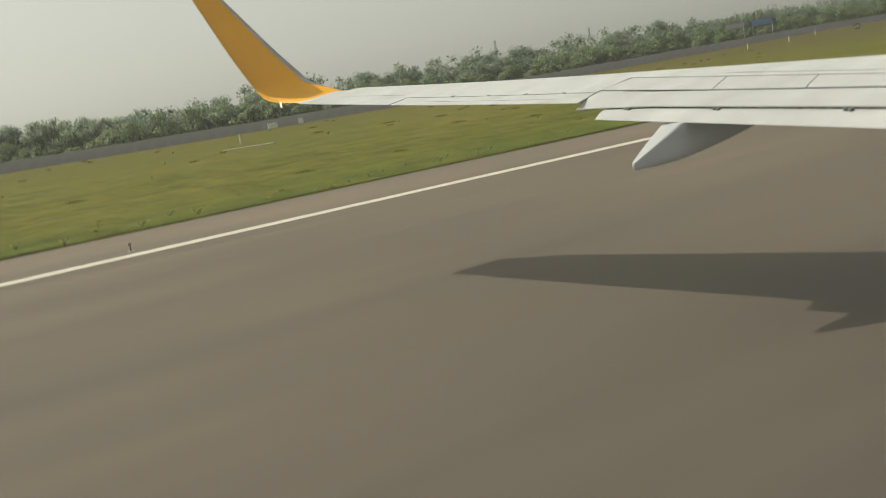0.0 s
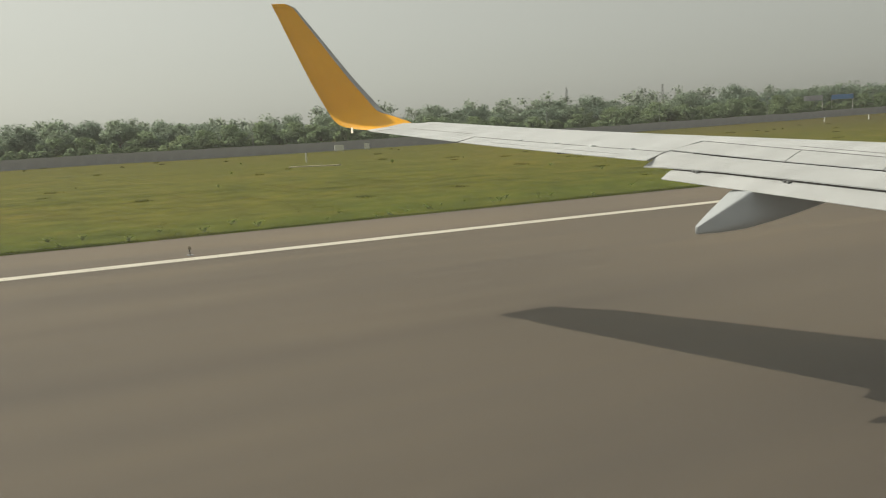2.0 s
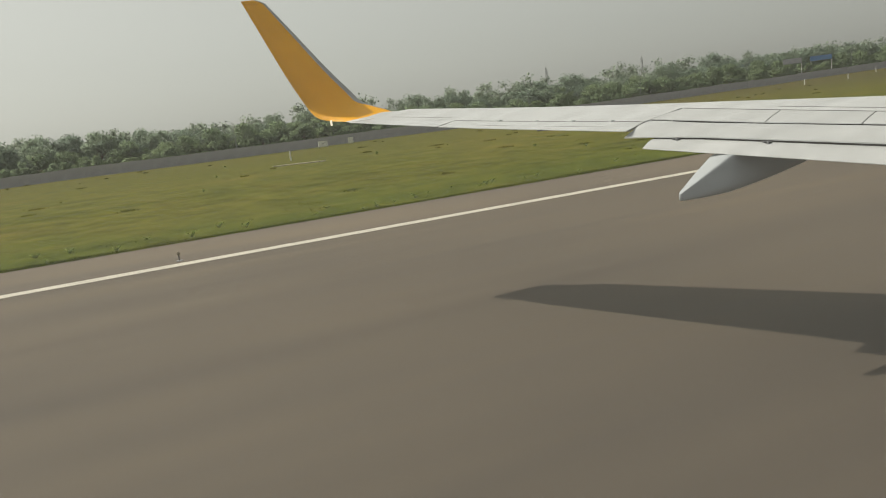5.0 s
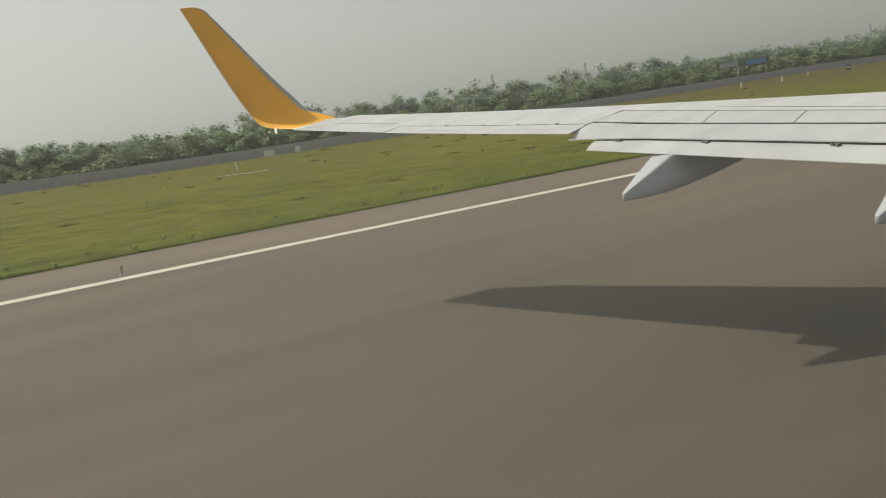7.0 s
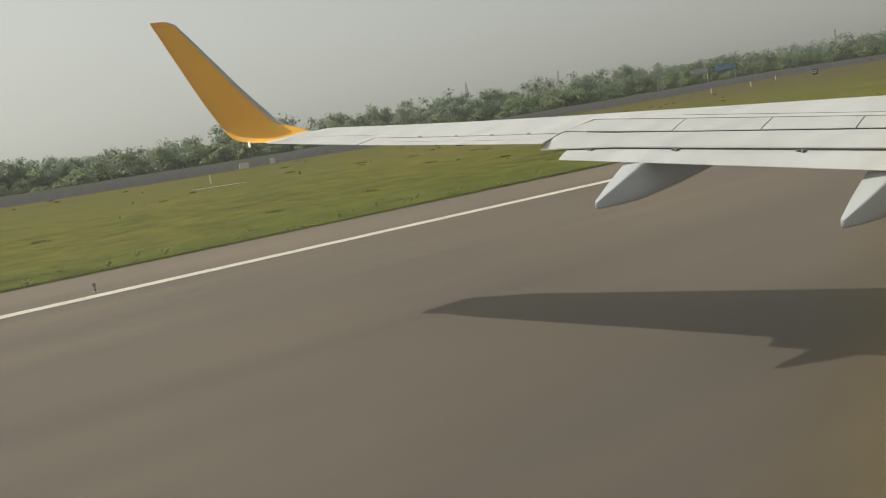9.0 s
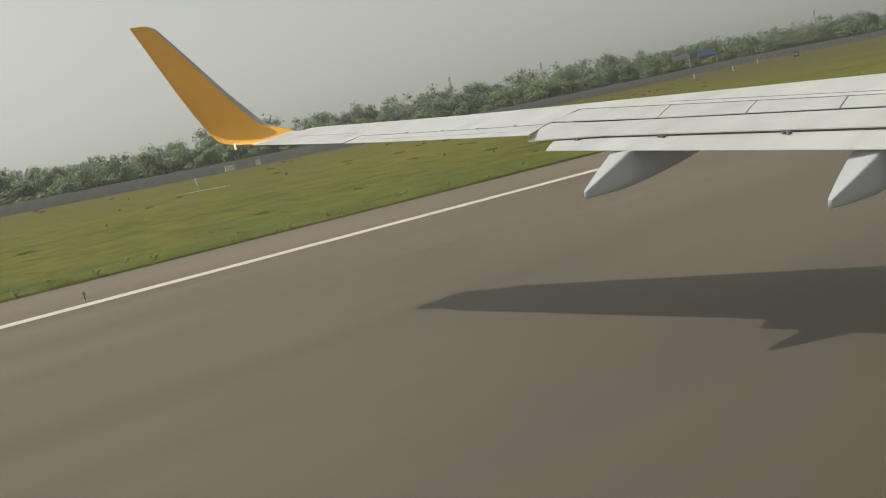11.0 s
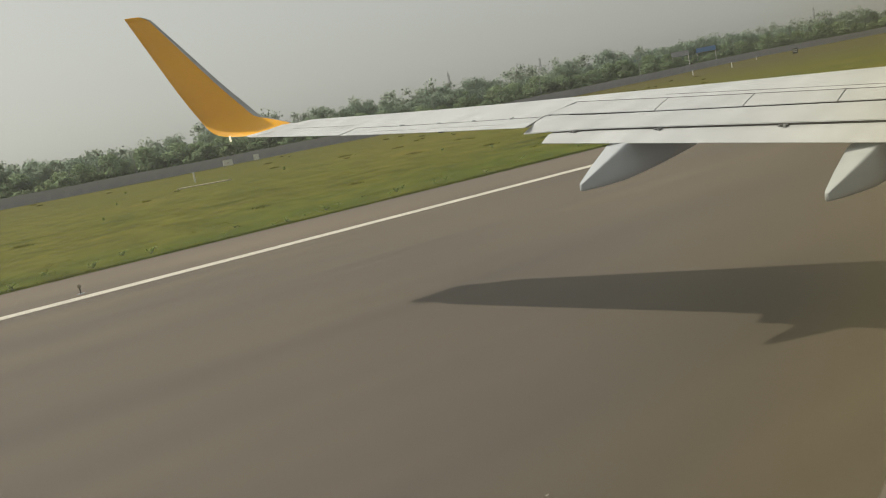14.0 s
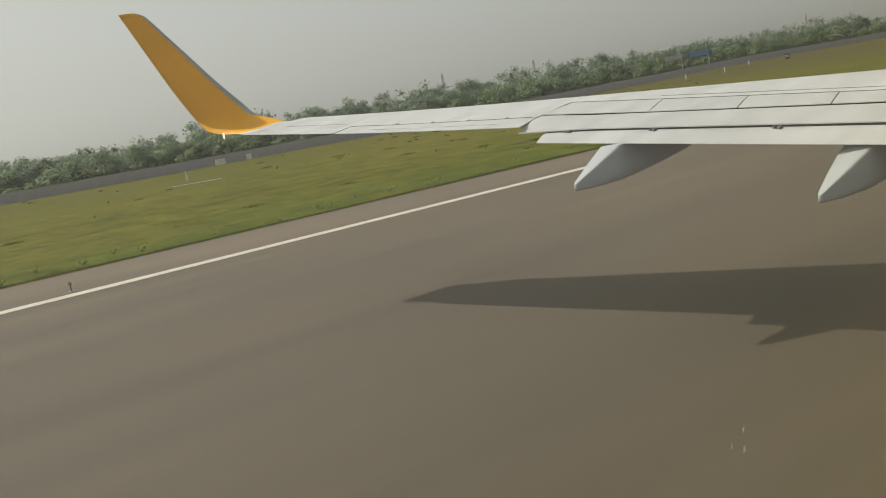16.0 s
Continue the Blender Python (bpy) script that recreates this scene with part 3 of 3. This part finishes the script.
def tree(seed, height, spread, mat, low=0.25):
    rnd = random.Random(seed)
    root = new("tree")
    limbs = [rod((0, 0, -0.4), (0.15, 0.1, height * 0.5), 0.2, 0.1)]
    crown = []
    for i in range(26):
        a, q = rnd.uniform(0, 6.283), rnd.random()
        z = low + 0.1 + (0.82 - low) * q
        r = spread * math.sqrt(max(0.08, 1 - (2 * q - 0.8) ** 2 / 1.5)) * rnd.uniform(0.3, 0.95)
        c = Vector((r * math.cos(a), r * math.sin(a), height * z))
        if i % 3 == 0:
            limbs.append(rod((0.1, 0.05, height * rnd.uniform(0.2, 0.45)), c, 0.08, 0.02, 4))
        crown.append(leaf_clump(rnd, c, rnd.uniform(0.12, 0.2) * height, 165, 0.25))
    part("trunk", mesh_of("trunk", *joined(limbs), M_BARK), root)
    verts, faces = joined(crown)
    me = mesh_of("crown", verts, faces, mat, True)
    outward(me, verts, [Vector((0, 0, height * 0.4))] * len(verts))
    part("crown", me, root)
    return root


KINDS = [tree(11, 8.5, 4.3, M_LEAF[0], 0.12), tree(12, 9.5, 4.6, M_LEAF[0], 0.2), tree(13, 6.8, 4.4, M_LEAF[1], 0.05), tree(14, 4.6, 4.2, M_LEAF[1], -0.1), tree(15, 11.5, 3.6, M_LEAF[0], 0.35)]
for k in KINDS:
    tagged(k, "haze-pale green broad-crowned tree behind the boundary wall", "tree", "trees behind the wall")
    k.matrix_basis = pose(rng.uniform(-70, 0), 235, 0)
for y, step, kinds in ((202.5, 6.5, (3, 3, 3)), (208, 6.5, (2, 3, 2)), (216, 5.8, (0, 2, 0, 1)), (228, 5.8, (0, 1, 0, 1, 0, 1, 4))):
    x = -58 + rng.uniform(0, 5)
    while x < 170 + y:
        k = KINDS[rng.choice(kinds)]
        s = rng.uniform(0.84, 1.2) * (1 + 0.25 * noise.noise((x * 0.03, y * 0.1, 0)) + 0.14 * min(1, max(0, (x - 60) / 200)))
        yy = y + rng.uniform(-1, 4)
        ob = copy_thing(k, pose(x, yy, ground_height(x, yy) - 0.1, 0, 0, rng.uniform(0, 360)))
        ob.scale = (s, s, s * rng.uniform(0.9, 1.1))
        x += step * rng.uniform(0.6, 1.4)

# woods further back, one mass
pieces, hearts = [], []
rnd = random.Random(77)
for y, step in ((250, 7.0), (282, 8.0), (330, 9.0)):
    x = -150.0
    while x < 300 + 1.3 * y:
        h = rnd.uniform(8, 15.5) * (1 + 0.22 * noise.noise((x * 0.025, y * 0.07, 3.0)) + 0.2 * min(1, max(0, (x - 60) / 200)))
        for _ in range(9):
            c = Vector((x + rnd.uniform(-3.5, 3.5), y + rnd.uniform(-4, 4), h * rnd.uniform(0.35, 0.86)))
            pieces.append(leaf_clump(rnd, c, h * rnd.uniform(0.12, 0.21), 90, 0.52))
            hearts += [Vector((x, y, h * 0.35))] * len(pieces[-1][0])
        x += step * rnd.uniform(0.6, 1.4)
verts, faces = joined(pieces)
# palest leaf colour, with the haze of the distance painted in
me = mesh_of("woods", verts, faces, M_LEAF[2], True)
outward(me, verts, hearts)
tagged(new("woods", me), "haze-pale green woods beyond the boundary wall", "trees", kind="stuff")


# ---- grass tufts ----
def tufts(seed, count, x0, x1, y0, y1, size, blades):
    rnd = random.Random(seed)
    verts, faces = [], []
    while count > 0:
        count -= 1
        x, y = rnd.uniform(x0, x1), y0 + (y1 - y0) * rnd.random() ** 1.6
        g = noise.noise((x * 0.09, y * 0.16, 5.0))
        if g < rnd.uniform(-0.3, 0.5):
            continue
        z = ground_height(x, y) - 0.02
        s = size * rnd.uniform(0.6, 1.3) * (1 + 0.7 * max(0, g))
        for _ in range(blades):
            a, w = rnd.uniform(0, 6.283), s * 0.16
            dx, dy = math.cos(a), math.sin(a)
            lean = rnd.uniform(0.5, 1.4) * s
            ox, oy = rnd.uniform(-0.4, 0.4) * s, rnd.uniform(-0.4, 0.4) * s
            k = len(verts)
            verts += [(x + ox - dy * w, y + oy + dx * w, z), (x + ox + dy * w, y + oy - dx * w, z), (x + ox + dx * lean, y + oy + dy * lean, z + s * 0.55)]
            faces.append((k, k + 1, k + 2))
    return verts, faces


def tall_patch(seed, count):
    """Tussocks of taller grass with shaded feet."""
    rnd = random.Random(seed)
    verts, faces = [], []
    for _ in range(count):
        py = EDGE + 9 + (FENCE - EDGE - 14) * rnd.random() ** 1.2
        px = rnd.uniform(-0.25, 1.2) * py
        lx, ly = rnd.uniform(0.2, 0.8), rnd.uniform(0.3, 0.9)
        tall = rnd.uniform(0.08, 0.12) + 0.0012 * py
        for _ in range(int(150 * lx)):
            x, y = px + rnd.gauss(0, lx * 0.5), py + rnd.gauss(0, ly * 0.5)
            s, a = tall * rnd.uniform(0.5, 1.2), rnd.uniform(0, 6.283)
            z, w = ground_height(x, y) - 0.02, s * 0.16
            k = len(verts)
            verts += [(x - w, y, z), (x + w, y, z), (x + 0.8 * s * math.cos(a), y + 0.8 * s * math.sin(a), z + s)]
            faces.append((k, k + 1, k + 2))
    return verts, faces


def turf(seed, x0, x1, y0, y1, density, size):
    """Short dense sward, three blades a tuft, laid out in one go."""
    gen = np.random.default_rng(seed)
    n = int((x1 - x0) * (y1 - y0) * density)
    y = y0 + (y1 - y0) * gen.random(n) ** 1.35
    x = x0 + (x1 - x0) * gen.random(n)
    keep = x < 10 + 1.55 * y
    x, y = x[keep], y[keep]
    z = np.repeat(np.array([ground_height(a, max(b, EDGE)) for a, b in zip(x, y)]) - 0.01, 3)
    x, y = np.repeat(x, 3), np.repeat(y, 3)
    n = len(x)
    x, y = x + gen.normal(0, size * 0.5, n), y + gen.normal(0, size * 0.5, n)
    a, s = gen.uniform(0, 6.283, n), size * gen.uniform(0.5, 1.4, n)
    lean, w = s * gen.uniform(0.5, 1.5, n), s * 0.2
    p = np.empty((n, 3, 3))
    p[:, 0] = np.stack([x - np.sin(a) * w, y + np.cos(a) * w, z], 1)
    p[:, 1] = np.stack([x + np.sin(a) * w, y - np.cos(a) * w, z], 1)
    p[:, 2] = np.stack([x + np.cos(a) * lean, y + np.sin(a) * lean, z + s * 0.24], 1)
    return [tuple(q) for q in p.reshape(-1, 3).tolist()], [(3 * i, 3 * i + 1, 3 * i + 2) for i in range(n)]


pieces = [turf(1, -14, 70, EDGE, 64, 26, 0.1), tufts(3, 5000, -12, 90, EDGE - 0.02, EDGE + 0.4, 0.09, 4), tufts(2, 350, -40, 150, EDGE + 3, FENCE - 2, 0.22, 4), tall_patch(4, 60)]
tagged(new("grass", mesh_of("grass", *joined(pieces), M_BLADE)), "rough tufts of yellow-green grass along the runway", "grass", kind="stuff")


# ---- weeds and shrubs in the grass ----
def weed(seed, height, leaves, mat, label, name):
    rnd = random.Random(seed)
    root = tagged(new(name), label, "plant", "weeds in the grass")
    stems, leaf = [], []
    for _ in range(7):
        a, r = rnd.uniform(0, 6.283), height * rnd.uniform(0.2, 0.7)
        tip = Vector((r * math.cos(a), r * math.sin(a), height * rnd.uniform(0.5, 1)))
        stems.append(rod((0, 0, -0.05), tip, 0.012, 0.005, 4))
        for _ in range(leaves):
            c = tip * rnd.uniform(0.45, 1.05) + Vector((rnd.gauss(0, 1), rnd.gauss(0, 1), rnd.gauss(0, 1))) * height * 0.1
            leaf.append(leaf_clump(rnd, c, 0.06 * height, 2, 0.2 * height + 0.03))
    part("stem", mesh_of("stem", *joined(stems), M_BARK), root)
    part("foliage", mesh_of("foliage", *joined(leaf), mat), root)
    return root


rnd = random.Random(21)
plants = [weed(31, 0.5, 6, M_WEED, "leafy pale green weed growing at the runway edge", "weed"), weed(32, 0.7, 7, M_WEED, "small dark green shrub standing in rough grass", "shrub")]
plants[0].matrix_basis, plants[1].matrix_basis = pose(2.5, EDGE + 0.7, 0.05), pose(31, 92, 0.1)
plants[0].scale, plants[1].scale = (0.5,) * 3, (0.6,) * 3
for i in range(40):
    near = i % 3 != 1
    y = EDGE + (rnd.uniform(0.2, 3.5) if near else rnd.uniform(12, 110))
    x = rnd.uniform(-4, 34) if near else rnd.uniform(-0.05, 0.85) * y
    ob = copy_thing(plants[0 if near else 1], pose(x, y, ground_height(x, y) - 0.02, 0, 0, rnd.uniform(0, 360)))
    k = rnd.uniform(0.22, 0.5)
    ob.scale = (k, k, k * rnd.uniform(0.7, 1.1))

# ---- airfield things ----
def edge_light():
    root = tagged(new("runway_light"), "small raised runway edge light on a short stem", "runway light", "runway edge lights")
    part("base_plate", mesh_of("base_plate", *rod((0, 0, 0), (0, 0, 0.03), 0.16, 0.15, 12), M_STEEL), root)
    part("stem", mesh_of("stem", *rod((0, 0, 0.03), (0, 0, 0.24), 0.025, 0.025, 8), M_BLACK), root)
    part("lens", mesh_of("lens", *loft([[Vector((r * math.cos(0.63 * i), r * math.sin(0.63 * i), z)) for i in range(10)] for r, z in ((0.05, 0.24), (0.075, 0.26), (0.075, 0.33), (0.05, 0.38), (0.015, 0.4))]), M_AMBER), root)
    return root


lamp = edge_light()
lamp.matrix_basis = pose(1.5, 27.2, 0)
lamp.scale = (0.75, 0.75, 0.85)
for x in (-58.5, 61.5, 121.5):
    copy_thing(lamp, pose(x, 27.2, 0)).scale = (0.75, 0.75, 0.85)


def cabinet():
    root = tagged(new("equipment_cabinet"), "white metal equipment cabinet on short legs in the grass", "cabinet", "equipment cabinets")
    part("body", mesh_of("body", *box_data(-1.1, 1.1, -0.6, 0.6, 0.35, 1.75, 0.03), M_WHITE), root)
    part("roof", mesh_of("roof", *box_data(-1.2, 1.2, -0.7, 0.7, 1.75, 1.86, 0.02), M_STEEL), root)
    for x0, x1 in ((-1.0, -0.03), (0.03, 1.0)):
        d = part("door", mesh_of("door", *box_data(x0, x1, -0.63, -0.6, 0.45, 1.65, 0.008), M_WHITE), root)
        part("handle", mesh_of("handle", *box_data(x1 - 0.12 if x0 < 0 else x0 + 0.06, x1 - 0.06 if x0 < 0 else x0 + 0.12, -0.67, -0.63, 0.95, 1.15, 0.006), M_BLACK), d)
    for x in (-0.95, 0.95):
        for y in (-0.45, 0.45):
            part("leg", mesh_of("leg", *box_data(x - 0.06, x + 0.06, y - 0.06, y + 0.06, -0.2, 0.35, 0.01), M_STEEL), root)
    return root


box = cabinet()
box.matrix_basis = pose(47.3, 180, ground_height(47.3, 180), 0, 0, -10)
copy_thing(box, pose(54.8, 181.5, ground_height(54.8, 181.5), 0, 0, 70))


def post():
    root = tagged(new("marker_post"), "short white marker post standing in the grass", "post", "marker posts")
    part("shaft", mesh_of("shaft", *box_data(-0.09, 0.09, -0.09, 0.09, -0.2, 1.5, 0.015), M_WHITE), root)
    part("cap", mesh_of("cap", *box_data(-0.12, 0.12, -0.12, 0.12, 1.5, 1.58, 0.02), M_STEEL), root)
    return root


mark = post()
mark.matrix_basis = pose(24.9, 115, ground_height(24.9, 115))
for x, y in ((176.5, 152), (191, 150), (232, 172), (96, 190)):
    copy_thing(mark, pose(x, y, ground_height(x, y)))
v, f = box_data(-3.4, 3.4, -0.8, 0.8, -0.2, 0.05, 0.02)
pad = tagged(new("concrete_pad", mesh_of("concrete_pad", v, f, M_SLAB)), "low pale concrete slab lying in the grass", "slab")
pad.matrix_basis = pose(22, 97, ground_height(22, 97) + 0.05, 0, 0, -40)


def notice_box():
    root = tagged(new("field_cabinet"), "dark field cabinet with pale bars on a frame", "cabinet")
    part("body", mesh_of("body", *box_data(-0.7, 0.7, -0.35, 0.35, 0.3, 1.9, 0.04), M_BLACK), root)
    for z in (0.8, 1.3):
        part("bar", mesh_of("bar", *box_data(-0.72, 0.5, -0.37, -0.35, z, z + 0.2), M_WHITE), root)
    for x in (-0.55, 0.55):
        part("leg", mesh_of("leg", *box_data(x - 0.06, x + 0.06, -0.25, 0.25, -0.3, 0.3), M_STEEL), root)
    return root


notice_box().matrix_basis = pose(221.3, 150, ground_height(221.3, 150), 0, 0, -45)


def gantry(colour, label, width):
    root = tagged(new("sign_gantry"), label, "sign")
    for x in (-width / 2, width / 2):
        part("leg", mesh_of("leg", *rod((x, 0, -0.3), (x, 0, 7.9), 0.1, 0.08, 8), M_WHITE), root)
    part("board", mesh_of("board", *box_data(-width / 2 - 0.2, width / 2 + 0.2, -0.1, 0.1, 6.2, 7.9, 0.03), colour), root)
    part("beam", mesh_of("beam", *box_data(-width / 2 - 0.3, width / 2 + 0.3, -0.13, 0.13, 7.9, 8.02, 0.03), M_STEEL), root)
    part("beam", mesh_of("beam", *box_data(-width / 2 - 0.3, width / 2 + 0.3, -0.13, 0.13, 6.08, 6.2, 0.03), M_STEEL), root)
    return root


gantry(M_WALL, "white framed grey sign gantry beyond the boundary wall", 6).matrix_basis = pose(230, 203, ground_height(230, 203), 0, 0, -35)
gantry(M_BLUE, "blue sign board on two white legs beyond the wall", 7).matrix_basis = pose(244.5, 203, ground_height(244.5, 203), 0, 0, -35)


def lamp_pole():
    root = tagged(new("street_lamp"), "thin grey lamp pole standing behind the boundary wall", "street lamp", "lamp poles")
    part("pole", mesh_of("pole", *rod((0, 0, -0.3), (0, 0, 8.5), 0.11, 0.06, 8), M_STEEL), root)
    part("arm", mesh_of("arm", *rod((0, 0, 8.4), (0, -1.2, 8.7), 0.05, 0.04, 6), M_STEEL), root)
    part("head", mesh_of("head", *box_data(-0.12, 0.12, -1.75, -1.15, 8.62, 8.76, 0.04), M_WHITE), root)
    return root


pole = lamp_pole()
pole.matrix_basis = pose(30, 201, 0)
for x in (72, 118, 160, 206, 258):
    copy_thing(pole, pose(x, 201, ground_height(x, 201)))


def mast(height):
    root = tagged(new("lattice_mast"), "tall thin steel lattice mast far beyond the trees", "mast", "lattice masts")
    foot, head = 1.3, 0.5
    corners = [(math.cos(2.094 * i), math.sin(2.094 * i)) for i in range(3)]
    for cx, cy in corners:
        part("leg", mesh_of("leg", *rod((cx * foot, cy * foot, -1), (cx * head, cy * head, height), 0.12, 0.09, 5), M_STEEL), root)
    n = int(height / 2.2)
    for i in range(n):
        z0, z1 = height * i / n, height * (i + 1) / n
        r0, r1 = foot + (head - foot) * i / n, foot + (head - foot) * (i + 1) / n
        braces = []
        for (ax, ay), (bx, by) in zip(corners, corners[1:] + corners[:1]):
            braces += [rod((ax * r0, ay * r0, z0), (bx * r1, by * r1, z1), 0.06, 0.06, 4), rod((ax * r1, ay * r1, z1), (bx * r1, by * r1, z1), 0.05, 0.05, 4)]
        part("brace", mesh_of("brace", *joined(braces), M_STEEL), root)
    part("antenna", mesh_of("antenna", *rod((0, 0, height - 1), (0, 0, height + 2.5), 0.06, 0.03, 5), M_STEEL), root)
    return root


tower = mast(25)
tower.matrix_basis = pose(215, 345, -2.5)
copy_thing(tower, pose(277, 345, -2.5, 0, 0, 40))
copy_thing(tower, pose(535, 345, 2, 0, 0, 15))


def shed(roof_mat, label, width, wall_h):
    root = tagged(new("building"), label, "building")
    part("wall", mesh_of("wall", *box_data(-width / 2, width / 2, -5, 5, -1, wall_h), M_BRICK), root)
    prof = ((-5.5, wall_h - 0.1), (-5.5, wall_h + 0.12), (0, wall_h + 1.7), (5.5, wall_h + 0.12), (5.5, wall_h - 0.1), (0, wall_h + 1.45))
    part("roof", mesh_of("roof", *loft([[Vector((x, y, z)) for y, z in prof] for x in (-width / 2 - 0.5, width / 2 + 0.5)]), roof_mat), root)
    for i in range(int(width / 4)):
        x = -width / 2 + 2 + 4 * i
        w = part("window", mesh_of("window", *box_data(x - 0.7, x + 0.7, -5.06, -4.98, wall_h - 2.6, wall_h - 1.2), M_BLACK), root)
        part("frame", mesh_of("frame", *joined([box_data(x - 0.8, x + 0.8, -5.1, -5.0, wall_h - 1.2, wall_h - 1.1), box_data(x - 0.8, x + 0.8, -5.1, -5.0, wall_h - 2.7, wall_h - 2.6)]), M_WHITE), w)
    return root


shed(M_BLUE, "low building with a faded blue sheet roof among trees", 24, 8.8).matrix_basis = pose(284, 264, 0, 0, 0, -12)
shed(M_WHITE, "long low building with a pale sheet roof among trees", 34, 8.6).matrix_basis = pose(407, 264, 0, 0, 0, -8)

# ---- aircraft body round the camera, landing gear, cabin window ----
WIN = (0.047, 3.86, 0.208, 0.27)
SPECKS = ((0.1033, 3.6232), (0.1018, 3.6224), (0.1032, 3.6216), (0.1165, 3.647))


CX, CZ, RAD = -1.8, 3.5, 1.87


def hull_ring(grow, off):
    """A wide ring round the window, bent to the fuselage."""
    return [Vector((p.x, CX + math.sqrt(RAD ** 2 - (p.z - CZ) ** 2) + off, p.z)) for p in window_ring(1.0, 0, grow)]


def window_ring(scale, y, grow=0.0, k=128):
    out = []
    for i in range(k):
        a = 2 * math.pi * i / k
        c, d = math.cos(a), math.sin(a)
        x = math.copysign(abs(c) ** (2 / 2.2), c) * (WIN[2] * scale + grow)
        z = math.copysign(abs(d) ** (2 / 2.2), d) * (WIN[3] * scale + grow)
        out.append(Vector((WIN[0] + x, y, WIN[1] + z)))
    return out


part("window_pane", mesh_of("window_pane", *loft([window_ring(1.0, 0.064, 0.012), window_ring(1.0, 0.068, 0.02)]), M_PANE), airliner, "clear window pane with a dusty film").visible_shadow = False
part("window_gasket", mesh_of("window_gasket", *loft([window_ring(1.0, 0.072, 0.034), window_ring(1.0, 0.066, 0.02), window_ring(1.0, 0.0605, 0.001), window_ring(1.0, 0.0595, 0.0004), window_ring(1.0, 0.0583, 0.0018)], caps=False), M_GASKET, True), airliner)
part("window_reveal", mesh_of("window_reveal", *loft([window_ring(1.0, 0.0586, 0.0018), window_ring(1.0, 0.056, 0.0026), window_ring(1.0, 0.0537, 0.0036)], caps=False), M_REVEAL, True), airliner, "olive grey plastic reveal inside the window gasket")
part("window_frame", mesh_of("window_frame", *loft([window_ring(1.0, 0.0541, 0.0036), window_ring(1.0, 0.049, 0.007), window_ring(1.0, 0.037, 0.02), window_ring(1.0, 0.022, 0.04), window_ring(1.0, 0.01, 0.06), hull_ring(0.14, -0.05), hull_ring(0.38, -0.05)], caps=False), M_CREAM, True), airliner, "cream plastic cabin window surround")
part("window_skin", mesh_of("window_skin", *loft([window_ring(1.0, 0.072, 0.036), window_ring(1.0, 0.078, 0.045), hull_ring(0.14, 0.012), hull_ring(0.4, 0.006)], caps=False), M_WING, True), airliner)
for k, (x, z) in enumerate(SPECKS):
    r = 0.00007 + 0.00003 * (k % 3)
    rim = [[Vector((x + q * r * (1 + 0.35 * math.sin(2.3 * j + k)) * math.cos(0.785 * j), 0.0635 - d, z + q * r * (1 + 0.3 * math.cos(1.7 * j + k)) * math.sin(0.785 * j))) for j in range(8)] for q, d in ((1, 0.0), (0.6, 0.00008))]
    part("dust_speck", mesh_of("dust_speck", *loft(rim), M_SPECK), airliner)
verts, faces = [], []
xs = [-5.0, -4.5, -4.1, -3.6, -3.2, -2.7, -2.3, -1.8, -1.4, -0.9, -0.3, 0.5, 1.0, 1.4, 1.9, 2.3, 2.8, 3.2, 5, 8, 11, 14, 18]
for x in xs:
    for j in range(48):
        a = 2 * math.pi * (j + 0.5) / 48
        verts.append((x, CX + RAD * math.cos(a), CZ + RAD * math.sin(a)))
for i in range(len(xs) - 1):
    for j in range(48):
        hole = (xs[i] == -0.3 and (j <= 2 or j >= 47)) or (xs[i + 1] - xs[i] < 0.45 and (j in (0, 1) or j in (22, 23)))
        if not hole:
            a, b = i * 48 + j, i * 48 + (j + 1) % 48
            faces.append((a, b, b + 48, a + 48))
faces += [tuple(range(48)), tuple(range((len(xs) - 1) * 48, len(xs) * 48))]
part("fuselage", mesh_of("fuselage", verts, faces, M_WING, True), airliner)
part("main_gear_strut", mesh_of("main_gear_strut", *rod((11.2, 1.1, 3.0), (11.2, 1.1, 0.5), 0.13, 0.11, 10), M_STEEL), airliner)
for y in (0.72, 1.48):
    rim = [[Vector((11.2 + r * math.cos(0.2618 * j), y + d, 0.565 + r * math.sin(0.2618 * j))) for j in range(24)] for r, d in ((0.3, -0.2), (0.5, -0.2), (0.56, -0.14), (0.565, 0), (0.56, 0.14), (0.5, 0.2), (0.3, 0.2))]
    part("wheel", mesh_of("wheel", *loft(rim), M_BLACK, True), airliner)
